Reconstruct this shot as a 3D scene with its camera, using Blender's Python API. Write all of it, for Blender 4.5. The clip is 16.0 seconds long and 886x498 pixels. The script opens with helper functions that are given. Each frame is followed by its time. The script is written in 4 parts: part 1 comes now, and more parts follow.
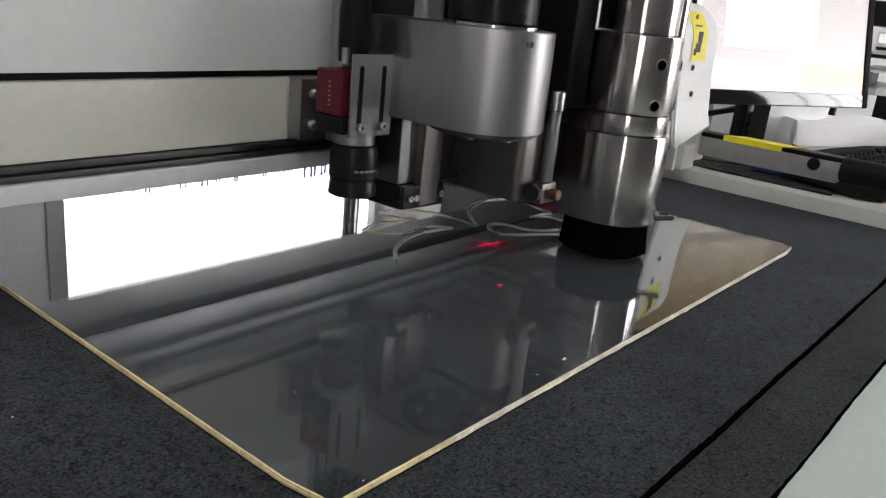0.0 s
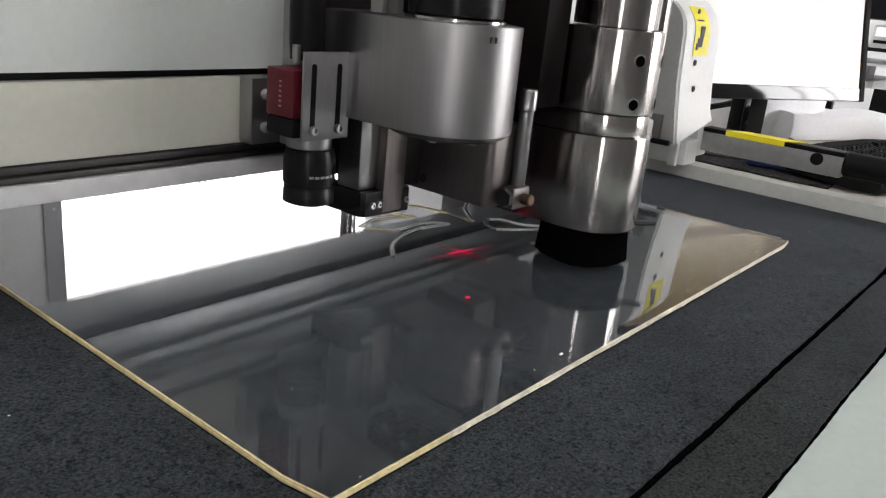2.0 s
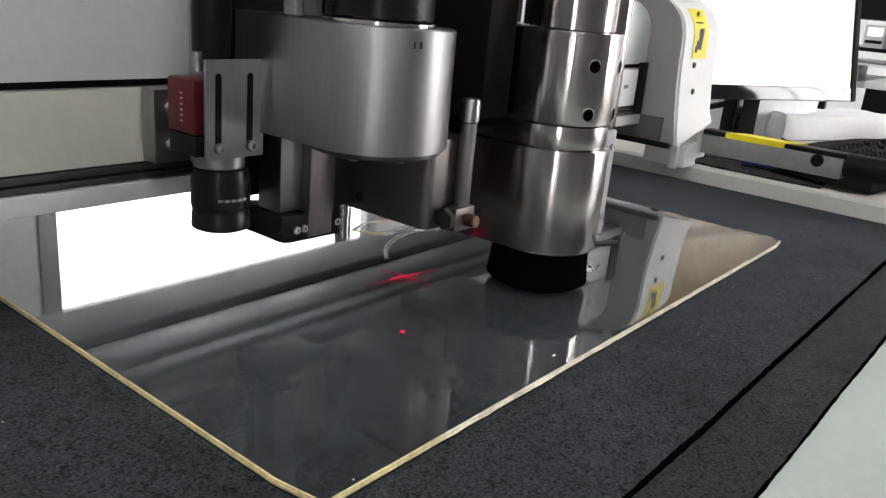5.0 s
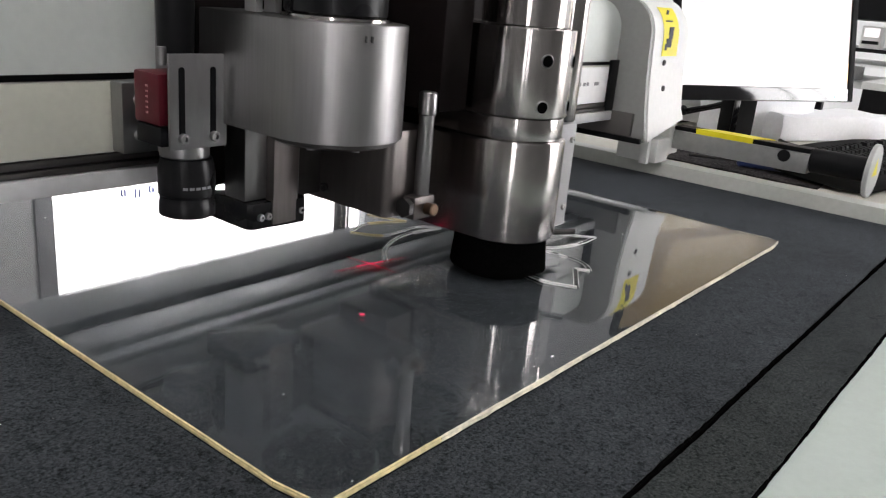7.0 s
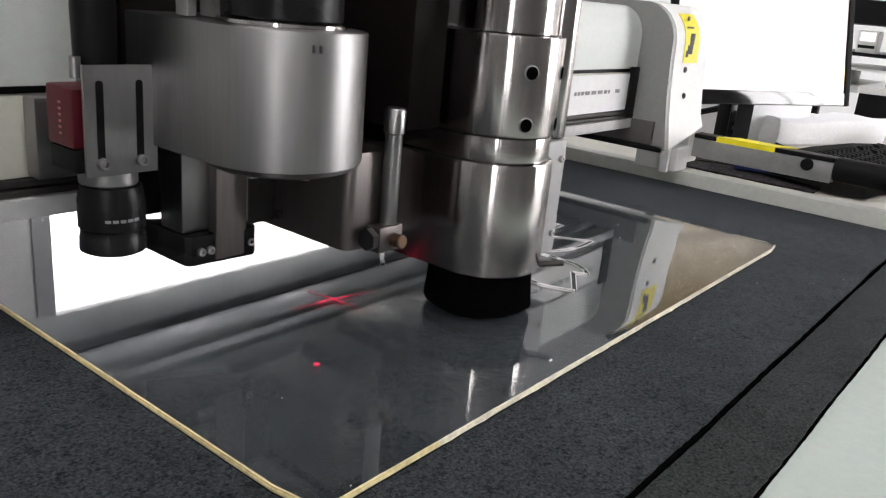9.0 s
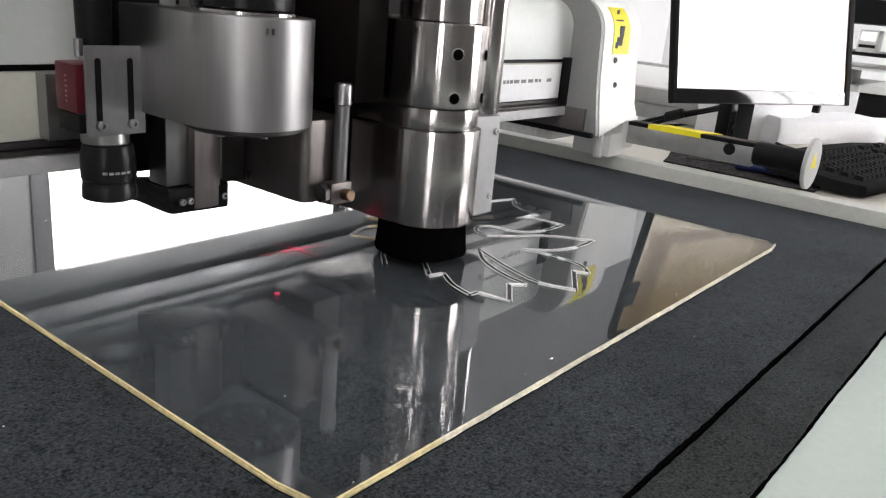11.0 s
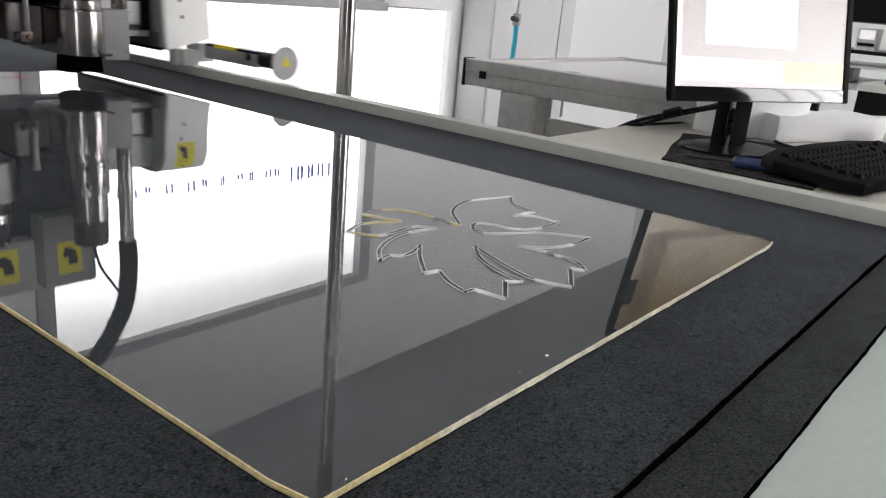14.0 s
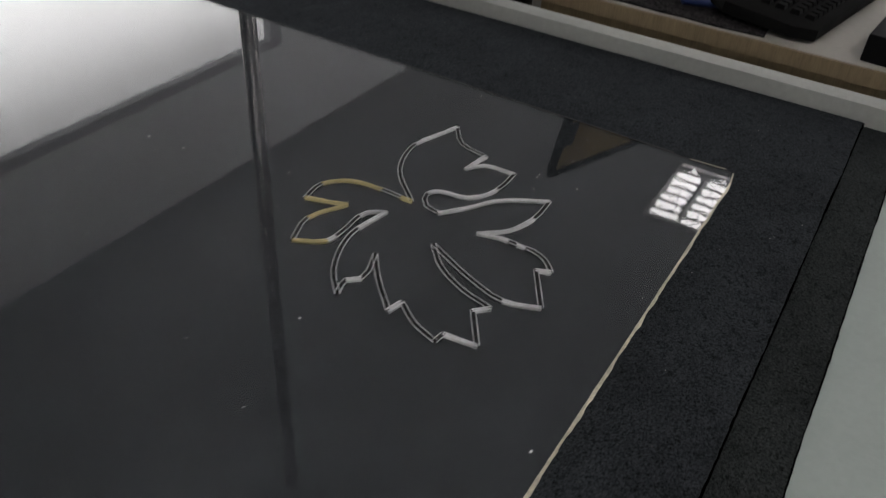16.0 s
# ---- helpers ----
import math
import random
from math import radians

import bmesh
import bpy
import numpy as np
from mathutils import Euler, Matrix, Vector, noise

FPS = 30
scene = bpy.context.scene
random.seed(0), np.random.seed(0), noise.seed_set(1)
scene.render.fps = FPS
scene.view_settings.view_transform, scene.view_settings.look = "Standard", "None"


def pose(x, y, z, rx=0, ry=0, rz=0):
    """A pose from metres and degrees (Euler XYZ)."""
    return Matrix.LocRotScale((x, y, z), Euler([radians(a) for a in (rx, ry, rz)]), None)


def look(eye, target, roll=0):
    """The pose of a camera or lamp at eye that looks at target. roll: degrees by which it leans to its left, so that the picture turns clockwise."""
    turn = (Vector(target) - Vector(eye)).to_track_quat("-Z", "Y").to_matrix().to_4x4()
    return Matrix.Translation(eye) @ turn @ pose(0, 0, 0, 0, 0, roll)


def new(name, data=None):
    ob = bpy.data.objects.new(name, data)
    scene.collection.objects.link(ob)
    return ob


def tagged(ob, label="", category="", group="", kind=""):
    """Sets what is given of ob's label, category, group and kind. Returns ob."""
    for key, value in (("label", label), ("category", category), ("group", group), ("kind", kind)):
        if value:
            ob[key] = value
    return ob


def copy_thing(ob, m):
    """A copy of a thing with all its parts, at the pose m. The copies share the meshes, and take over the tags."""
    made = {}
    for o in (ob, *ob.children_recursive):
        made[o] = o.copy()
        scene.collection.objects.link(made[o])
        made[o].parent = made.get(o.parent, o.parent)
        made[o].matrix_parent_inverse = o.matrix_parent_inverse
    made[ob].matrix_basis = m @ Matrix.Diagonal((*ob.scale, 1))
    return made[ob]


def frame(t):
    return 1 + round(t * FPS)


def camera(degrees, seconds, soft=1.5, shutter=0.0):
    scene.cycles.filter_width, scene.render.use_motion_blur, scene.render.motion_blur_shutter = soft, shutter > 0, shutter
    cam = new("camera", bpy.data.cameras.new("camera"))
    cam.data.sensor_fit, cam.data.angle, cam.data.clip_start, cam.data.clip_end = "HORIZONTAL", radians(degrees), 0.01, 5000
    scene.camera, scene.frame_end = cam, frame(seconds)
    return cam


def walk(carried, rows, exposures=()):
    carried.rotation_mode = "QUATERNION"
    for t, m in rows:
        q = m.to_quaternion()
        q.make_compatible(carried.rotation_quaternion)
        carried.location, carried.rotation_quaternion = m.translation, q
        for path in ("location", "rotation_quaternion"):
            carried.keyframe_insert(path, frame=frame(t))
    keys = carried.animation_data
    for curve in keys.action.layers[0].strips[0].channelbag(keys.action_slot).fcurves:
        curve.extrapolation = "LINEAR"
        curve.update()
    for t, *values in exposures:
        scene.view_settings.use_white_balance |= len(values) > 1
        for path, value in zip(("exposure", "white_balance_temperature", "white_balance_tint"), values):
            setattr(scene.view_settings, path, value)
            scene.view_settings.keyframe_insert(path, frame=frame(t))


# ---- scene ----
cam = camera(58.1, 16.0, soft=1.2, shutter=0.5)
walk(cam, [
    (0, look((-0.216, -0.223, 0.229), (1.275, 0.959, -0.388), 5.9)),
    (0.5, look((-0.217, -0.219, 0.23), (1.282, 0.949, -0.394), 6.6)),
    (1, look((-0.217, -0.221, 0.23), (1.279, 0.95, -0.394), 6.2)),
    (1.5, look((-0.216, -0.221, 0.23), (1.277, 0.95, -0.401), 6.1)),
    (2, look((-0.215, -0.224, 0.229), (1.276, 0.952, -0.397), 5.6)),
    (2.5, look((-0.216, -0.226, 0.23), (1.28, 0.951, -0.384), 5.4)),
    (3, look((-0.216, -0.226, 0.231), (1.283, 0.947, -0.382), 5.6)),
    (3.5, look((-0.216, -0.224, 0.23), (1.288, 0.94, -0.388), 6.0)),
    (4, look((-0.215, -0.225, 0.229), (1.288, 0.943, -0.385), 5.6)),
    (4.5, look((-0.215, -0.225, 0.229), (1.287, 0.941, -0.391), 5.7)),
    (5, look((-0.215, -0.227, 0.23), (1.284, 0.943, -0.389), 5.2)),
    (7.5, look((-0.215, -0.227, 0.23), (1.288, 0.94, -0.385), 5.1)),
    (8, look((-0.215, -0.227, 0.23), (1.288, 0.94, -0.388), 5.2)),
    (8.5, look((-0.216, -0.228, 0.23), (1.292, 0.936, -0.378), 5.2)),
    (9, look((-0.216, -0.226, 0.231), (1.293, 0.936, -0.378), 5.3)),
    (11.5, look((-0.219, -0.229, 0.231), (1.288, 0.937, -0.377), 5.1)),
    (12, look((-0.217, -0.23, 0.23), (1.289, 0.937, -0.378), 5.1)),
    (12.5, look((-0.217, -0.231, 0.232), (1.288, 0.936, -0.379), 5.2)),
    (13, look((-0.218, -0.232, 0.229), (1.288, 0.938, -0.375), 4.9)),
    (13.5, look((-0.216, -0.233, 0.229), (1.289, 0.936, -0.377), 5.1)),
    (14, look((-0.215, -0.229, 0.229), (1.293, 0.933, -0.382), 5.2)),
    (14.5, look((-0.213, -0.233, 0.23), (1.29, 0.938, -0.379), 5.1)),
    (15, look((-0.212, -0.229, 0.228), (1.293, 0.935, -0.388), 4.5)),
    (15.2, look((-0.18, -0.225, 0.234), (1.304, 0.933, -0.443), 2.6)),
    (15.3, look((-0.159, -0.219, 0.258), (1.367, 0.894, -0.398), 1.1)),
    (15.4, look((-0.145, -0.213, 0.271), (1.391, 0.881, -0.394), -0.4)),
    (15.5, look((-0.121, -0.195, 0.288), (1.427, 0.833, -0.453), 2.7)),
    (15.6, look((-0.109, -0.17, 0.315), (1.427, 0.79, -0.531), 3.9)),
    (15.8, look((-0.096, -0.127, 0.378), (1.351, 0.739, -0.699), 3.5)),
    (16, look((-0.111, -0.1, 0.431), (1.272, 0.691, -0.78), 4.0)),
], exposures=[(0.0, -.30), (1.5, -.10), (5.0, 0.0), (9.0, .12), (11.5, .20), (13.0, .22), (13.4, .12), (13.9, -.30), (14.3, -.86), (14.7, -1.24), (15.1, -1.45), (15.6, -1.65), (16.0, -1.35)])

# ---- world and light ----
world = bpy.data.worlds.new("world")
scene.world = world
world.use_nodes = True
sky = world.node_tree.nodes.new("ShaderNodeTexSky")
sky.sky_type, sky.sun_disc = 'NISHITA', False
sky.sun_elevation, sky.sun_rotation = radians(35), radians(120)
world.node_tree.links.new(sky.outputs[0], world.node_tree.nodes["Background"].inputs[0])
world.node_tree.nodes["Background"].inputs[1].default_value = 0.1

WINDOW_NORTH = 6.8      # glow of the frosted panes
WINDOW_EAST = 14.0
LAMP = 14.0
WINDOW_SOUTH = 12.0
# glow added to the white wall under the window
LOWER_WALL_GLOW = 2.0


# ---- materials ----
def material(name, color, rough=0.5, metal=0.0, vary=0.12, grain=60.0, stain=6.0, bump=0.15, stretch=(1, 1, 1),
             rough_vary=0.1, coat=0.0):
    """A procedural surface with fine grain and broad stains."""
    m = bpy.data.materials.new(name)
    m.use_nodes = True
    nt = m.node_tree
    b = nt.nodes["Principled BSDF"]
    tc = nt.nodes.new("ShaderNodeTexCoord")
    mp = nt.nodes.new("ShaderNodeMapping")
    mp.inputs["Scale"].default_value = stretch
    nt.links.new(tc.outputs["Object"], mp.inputs[0])
    fine = nt.nodes.new("ShaderNodeTexNoise")
    fine.inputs["Scale"].default_value, fine.inputs["Detail"].default_value = grain, 6
    broad = nt.nodes.new("ShaderNodeTexNoise")
    broad.inputs["Scale"].default_value, broad.inputs["Detail"].default_value = stain, 4
    for n in (fine, broad):
        nt.links.new(mp.outputs[0], n.inputs["Vector"])
    add = nt.nodes.new("ShaderNodeMath")
    add.operation = 'ADD'
    nt.links.new(fine.outputs[0], add.inputs[0])
    nt.links.new(broad.outputs[0], add.inputs[1])
    ramp = nt.nodes.new("ShaderNodeMapRange")
    ramp.inputs[1].default_value, ramp.inputs[2].default_value = 0.6, 1.4
    ramp.inputs[3].default_value, ramp.inputs[4].default_value = 1 - vary, 1 + vary
    nt.links.new(add.outputs[0], ramp.inputs[0])
    mul = nt.nodes.new("ShaderNodeMixRGB")
    mul.blend_type = 'MULTIPLY'
    mul.inputs[0].default_value = 1
    mul.inputs[1].default_value = (*color, 1)
    nt.links.new(ramp.outputs[0], mul.inputs[2])
    nt.links.new(mul.outputs[0], b.inputs["Base Color"])
    rr = nt.nodes.new("ShaderNodeMapRange")
    rr.inputs[1].default_value, rr.inputs[2].default_value = 0.3, 0.7
    rr.inputs[3].default_value, rr.inputs[4].default_value = max(0.02, rough - rough_vary), min(1, rough + rough_vary)
    nt.links.new(broad.outputs[0], rr.inputs[0])
    nt.links.new(rr.outputs[0], b.inputs["Roughness"])
    b.inputs["Metallic"].default_value = metal
    b.inputs["Coat Weight"].default_value = coat
    if bump:
        bp = nt.nodes.new("ShaderNodeBump")
        bp.inputs["Strength"].default_value, bp.inputs["Distance"].default_value = bump, 0.002
        nt.links.new(fine.outputs[0], bp.inputs["Height"])
        nt.links.new(bp.outputs[0], b.inputs["Normal"])
    return m


def glow(name, color, strength, vary=0.0, scale=1.0, fade=None, base=0.6):
    """A surface that gives off light; fade: from one height to another the glow is painted down to a part."""
    m = bpy.data.materials.new(name)
    m.use_nodes = True
    nt = m.node_tree
    b = nt.nodes["Principled BSDF"]
    b.inputs["Base Color"].default_value = (*[c * base for c in color], 1)
    b.inputs["Roughness"].default_value = 0.4
    b.inputs["Emission Color"].default_value = (*color, 1)
    b.inputs["Emission Strength"].default_value = strength
    if vary:
        tc = nt.nodes.new("ShaderNodeTexCoord")
        n = nt.nodes.new("ShaderNodeTexNoise")
        n.inputs["Scale"].default_value = scale
        nt.links.new(tc.outputs["Object"], n.inputs["Vector"])
        r = nt.nodes.new("ShaderNodeMapRange")
        r.inputs[1].default_value, r.inputs[2].default_value = 0.3, 0.7
        r.inputs[3].default_value, r.inputs[4].default_value = strength * (1 - vary), strength * (1 + vary)
        nt.links.new(n.outputs[0], r.inputs[0])
        nt.links.new(r.outputs[0], b.inputs["Emission Strength"])
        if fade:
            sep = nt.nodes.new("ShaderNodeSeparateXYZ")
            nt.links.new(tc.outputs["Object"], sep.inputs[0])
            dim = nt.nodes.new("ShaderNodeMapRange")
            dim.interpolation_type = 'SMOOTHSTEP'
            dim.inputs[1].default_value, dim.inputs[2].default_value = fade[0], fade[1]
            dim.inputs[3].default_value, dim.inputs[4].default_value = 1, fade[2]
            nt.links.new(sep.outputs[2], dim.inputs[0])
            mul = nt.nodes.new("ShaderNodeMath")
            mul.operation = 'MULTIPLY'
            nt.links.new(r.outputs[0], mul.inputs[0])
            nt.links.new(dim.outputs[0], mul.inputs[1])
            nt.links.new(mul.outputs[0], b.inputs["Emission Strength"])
    return m


def acrylic_material():
    m = bpy.data.materials.new("clear_acrylic")
    m.use_nodes = True
    nt = m.node_tree
    b = nt.nodes["Principled BSDF"]
    b.inputs["Base Color"].default_value = (0.92, 0.93, 0.935, 1)
    b.inputs["Transmission Weight"].default_value = 1.0
    b.inputs["IOR"].default_value = 1.49
    tc = nt.nodes.new("ShaderNodeTexCoord")
    n = nt.nodes.new("ShaderNodeTexNoise")
    n.inputs["Scale"].default_value, n.inputs["Detail"].default_value = 7, 5
    nt.links.new(tc.outputs["Object"], n.inputs["Vector"])
    r = nt.nodes.new("ShaderNodeMapRange")
    r.inputs[1].default_value, r.inputs[2].default_value = 0.35, 0.75
    r.inputs[3].default_value, r.inputs[4].default_value = 0.0, 0.004
    nt.links.new(n.outputs[0], r.inputs[0])
    nt.links.new(r.outputs[0], b.inputs["Roughness"])
    # uneven pale film: haze painted for the beam's reflection, with some dust specks
    share = None
    # the finest layer speckles like the felt seen through the sheet
    for sc, lo, hi, top in ((6, 0.46, 0.72, 0.012), (45, 0.45, 0.80, 0.007), (330, 0.56, 0.72, 0.022)):
        d = nt.nodes.new("ShaderNodeTexNoise")
        d.inputs["Scale"].default_value, d.inputs["Detail"].default_value, d.inputs["Distortion"].default_value = sc, 7, 0.8
        nt.links.new(tc.outputs["Object"], d.inputs["Vector"])
        k = nt.nodes.new("ShaderNodeMapRange")
        k.inputs[1].default_value, k.inputs[2].default_value = lo, hi
        k.inputs[3].default_value, k.inputs[4].default_value = 0.0006, top
        nt.links.new(d.outputs[0], k.inputs[0])
        if share is None:
            share = k.outputs[0]
        else:
            add = nt.nodes.new("ShaderNodeMath")
            nt.links.new(share, add.inputs[0])
            nt.links.new(k.outputs[0], add.inputs[1])
            share = add.outputs[0]
    haze_film = nt.nodes.new("ShaderNodeBsdfDiffuse")
    haze_film.inputs["Color"].default_value = (0.62, 0.67, 0.72, 1)
    mix = nt.nodes.new("ShaderNodeMixShader")
    nt.links.new(share, mix.inputs[0])
    nt.links.new(b.outputs[0], mix.inputs[1])
    nt.links.new(haze_film.outputs[0], mix.inputs[2])
    nt.links.new(mix.outputs[0], nt.nodes["Material Output"].inputs["Surface"])
    return m


def fibre_material(name, dark, light, fleck, scale, stain, bump, sheen=0.0):
    """Matted fibres: dark and light tufts at several scales, pale lint, worn patches and a soft bloom at low angles."""
    m = bpy.data.materials.new(name)
    m.use_nodes = True
    nt = m.node_tree
    b = nt.nodes["Principled BSDF"]
    b.inputs["Roughness"].default_value = 0.95
    b.inputs["Specular IOR Level"].default_value = 0.04
    b.inputs["Sheen Weight"].default_value = sheen
    b.inputs["Sheen Roughness"].default_value = 0.28
    b.inputs["Sheen Tint"].default_value = (0.82, 0.9, 1.0, 1)
    tc = nt.nodes.new("ShaderNodeTexCoord")

    def noise_node(sc, detail, lo, hi, out0=0.0, out1=1.0, twist=0.0):
        n = nt.nodes.new("ShaderNodeTexNoise")
        n.inputs["Scale"].default_value, n.inputs["Detail"].default_value, n.inputs["Roughness"].default_value = sc, detail, 0.7
        n.inputs["Distortion"].default_value = twist
        nt.links.new(tc.outputs["Object"], n.inputs["Vector"])
        r = nt.nodes.new("ShaderNodeMapRange")
        r.inputs[1].default_value, r.inputs[2].default_value = lo, hi
        r.inputs[3].default_value, r.inputs[4].default_value = out0, out1
        nt.links.new(n.outputs[0], r.inputs[0])
        return n, r

    def times(x, y):
        mul = nt.nodes.new("ShaderNodeMixRGB")
        mul.blend_type = 'MULTIPLY'
        mul.inputs[0].default_value = 1
        nt.links.new(x, mul.inputs[1])
        nt.links.new(y, mul.inputs[2])
        return mul.outputs[0]
    tuft, t1 = noise_node(scale, 8, 0.36, 0.66, twist=0.6)
    mix = nt.nodes.new("ShaderNodeMixRGB")
    mix.inputs[1].default_value, mix.inputs[2].default_value = (*dark, 1), (*light, 1)
    nt.links.new(t1.outputs[0], mix.inputs[0])
    col = mix.outputs[0]
    for sc, lo, hi, o0, o1 in ((stain, 0.3, 0.7, 0.80, 1.22), (stain * 5, 0.35, 0.65, 0.88, 1.12), (scale * 0.25, 0.34, 0.46, 0.50, 1.0)):
        col = times(col, noise_node(sc, 5, lo, hi, o0, o1)[1].outputs[0])
    spot, t3 = noise_node(scale * 0.55, 3, 0.66, 0.78, 0.0, 0.6)
    flecks = nt.nodes.new("ShaderNodeMixRGB")
    flecks.inputs[2].default_value = (*fleck, 1)
    nt.links.new(t3.outputs[0], flecks.inputs[0])
    nt.links.new(col, flecks.inputs[1])
    nt.links.new(flecks.outputs[0], b.inputs["Base Color"])
    bp = nt.nodes.new("ShaderNodeBump")
    bp.inputs["Strength"].default_value, bp.inputs["Distance"].default_value = bump, 0.001
    nt.links.new(tuft.outputs[0], bp.inputs["Height"])
    nt.links.new(bp.outputs[0], b.inputs["Normal"])
    return m


def turned_finish(m, amount):
    """Fine lathe lines round an upright body: highlights run out along the vertical."""
    nt = m.node_tree
    b = nt.nodes["Principled BSDF"]
    b.inputs["Anisotropic"].default_value = amount
    axis = nt.nodes.new("ShaderNodeCombineXYZ")
    axis.inputs[2].default_value = 1.0
    nt.links.new(axis.outputs[0], b.inputs["Tangent"])
    return m


FELT = fibre_material("charcoal_felt", (0.009, 0.0105, 0.012), (0.060, 0.066, 0.072), (0.16, 0.16, 0.16), 520, 7, 0.42, 0.16)
UNDERLAY = fibre_material("dark_underlay", (0.010, 0.012, 0.012), (0.056, 0.061, 0.060), (0.15, 0.15, 0.14), 500, 8, 0.4, 0.16)
ACRYLIC = acrylic_material()
PAPER_EDGE = material("yellow_paper_edge", (0.66, 0.56, 0.29), 0.6, 0, 0.3, 300, 60, 0.3)
CREAM_EDGE = material("cream_sawn_edge", (0.66, 0.61, 0.47), 0.5, 0, 0.4, 320, 60, 0.4)
# far edge painted dark to offset the window light on it
FAR_EDGE = material("darkened_sawn_edge", (0.05, 0.05, 0.05), 0.5, 0.0, 0.5, 220, 30, 0.3)
CUT_WALL = material("frosted_cut_wall", (0.88, 0.88, 0.85), 0.3, 0.0, 0.25, 220, 30, 0.3)
def frosted(m, share):
    """Lets light scatter through a thin frosted wall."""
    nt = m.node_tree
    b, out = nt.nodes["Principled BSDF"], nt.nodes["Material Output"]
    tr = nt.nodes.new("ShaderNodeBsdfTranslucent")
    nt.links.new(b.inputs["Base Color"].links[0].from_socket, tr.inputs["Color"])
    mix = nt.nodes.new("ShaderNodeMixShader")
    mix.inputs[0].default_value = share
    nt.links.new(b.outputs[0], mix.inputs[1])
    nt.links.new(tr.outputs[0], mix.inputs[2])
    nt.links.new(mix.outputs[0], out.inputs["Surface"])


FROST_WALL = material("frosted_kerf_wall", (0.92, 0.92, 0.90), 0.3, 0.0, 0.2, 220, 30, 0)
FROST_YELLOW = material("yellowed_kerf_wall", (0.80, 0.70, 0.36), 0.3, 0.0, 0.2, 220, 30, 0)
frosted(FROST_WALL, .8)
frosted(FROST_YELLOW, .7)
# pale rim stands for the window's glint on the cut
CUT_RIM = material("glint_cut_rim", (0.93, 0.93, 0.92), 0.22, 0.0, 0.3, 500, 60, 0.3)
YELLOW_RIM = material("yellowed_cut_rim", (0.72, 0.62, 0.30), 0.4, 0.0, 0.3, 260, 45, 0.2)
# shade painted in for cut walls seen end-on
CUT_DARK = material("shaded_cut_wall", (0.016, 0.016, 0.016), 0.2, 0, 1.0, 300, 70, 0.5)
GREEN_STEEL = material("grey_green_painted_steel", (0.43, 0.485, 0.445), 0.46, 0, 0.06, 160, 9, 0.2)
RAIL_PAINT = material("pale_rail_enamel", (0.52, 0.53, 0.49), 0.4, 0, 0.10, 120, 5, 0.08)
BEAM_PAINT = material("cream_beam_enamel", (0.58, 0.58, 0.50), 0.30, 0, 0.06, 150, 3, 0.0, coat=0.2)
BEAM_GREEN = material("pale_green_enamel", (0.62, 0.65, 0.62), 0.38, 0, 0.05, 150, 3, 0.0, coat=0.1)
COVER_WHITE = material("white_cover_enamel", (0.78, 0.78, 0.76), 0.35, 0, 0.05, 150, 3, 0.03)
COVER_GREY = material("grey_enamel_and_shade", (0.27, 0.27, 0.26), 0.4, 0, 0.08, 150, 3, 0.04)
BLACK = material("black_plastic", (0.008, 0.008, 0.009), 0.45, 0, 0.25, 150, 10, 0.1)
BLACK.node_tree.nodes["Principled BSDF"].inputs["Specular IOR Level"].default_value = 0.12
BLACK_GLOSS = material("black_anodised_metal", (0.010, 0.010, 0.011), 0.28, 0, 0.2, 150, 10, 0.05)
PIANO_BLACK = material("piano_black_plastic", (0.008, 0.008, 0.009), 0.08, 0, 0.1, 150, 10, 0.0, rough_vary=0.03)
KEY_BLACK = material("matt_black_keys", (0.010, 0.010, 0.010), 0.7, 0, 0.3, 150, 10, 0.1)
BRISTLE = material("black_brush_bristle", (0.0025, 0.0025, 0.0025), 0.95, 0, 0.4, 400, 20, 0.4)
for m, level in ((BRISTLE, 0.0), (KEY_BLACK, 0.05), (BLACK_GLOSS, 0.14)):
    m.node_tree.nodes["Principled BSDF"].inputs["Specular IOR Level"].default_value = level
DARK_STEEL = material("dark_oxidised_steel", (0.075, 0.072, 0.07), 0.38, 0.8, 0.25, 80, 8, 0.1)
BAR_PAINT = material("pale_grey_bar_paint", (0.50, 0.50, 0.50), 0.4, 0, 0.15, 90, 8, 0.05)
DISC_GREY = material("pale_grey_disc", (0.52, 0.52, 0.51), 0.4, 0, 0.05, 90, 8, 0.03)
COVER_DULL = material("dull_grey_cover_paint", (0.36, 0.36, 0.36), 0.5, 0, 0.10, 90, 8, 0.03)
BAR_STEEL = material("grey_milled_bar", (0.42, 0.42, 0.41), 0.42, 0.7, 0.15, 90, 8, 0.1)
BRUSHED = turned_finish(material("brushed_aluminium", (0.36, 0.352, 0.352), 0.46, 1.0, 0.10, 420, 14, 0.04, (1, 1, 0.04), 0.04), 0.75)
SATIN = material("satin_aluminium", (0.36, 0.355, 0.355), 0.36, 1.0, 0.12, 160, 12, 0.05, (1, 1, 0.3), 0.06)
WARM_STEEL = material("warm_machined_steel", (0.19, 0.172, 0.166), 0.42, 1.0, 0.16, 260, 8, 0.05, (1, 1, 0.1), 0.08)
UNDERSIDE = material("milled_aluminium_underside", (0.86, 0.87, 0.89), 0.46, 1.0, 0.08, 160, 10, 0.03)
CHROME = turned_finish(material("polished_steel", (0.54, 0.515, 0.50), 0.19, 1.0, 0.16, 130, 30, 0.16, (1, 1, 0.02), 0.05), 0.92)
# shade under the beam, painted in as dark brown
SHADED_STEEL = material("shaded_side_wall", (0.10, 0.092, 0.088), 0.5, 0, 0.12, 90, 8, 0.05)
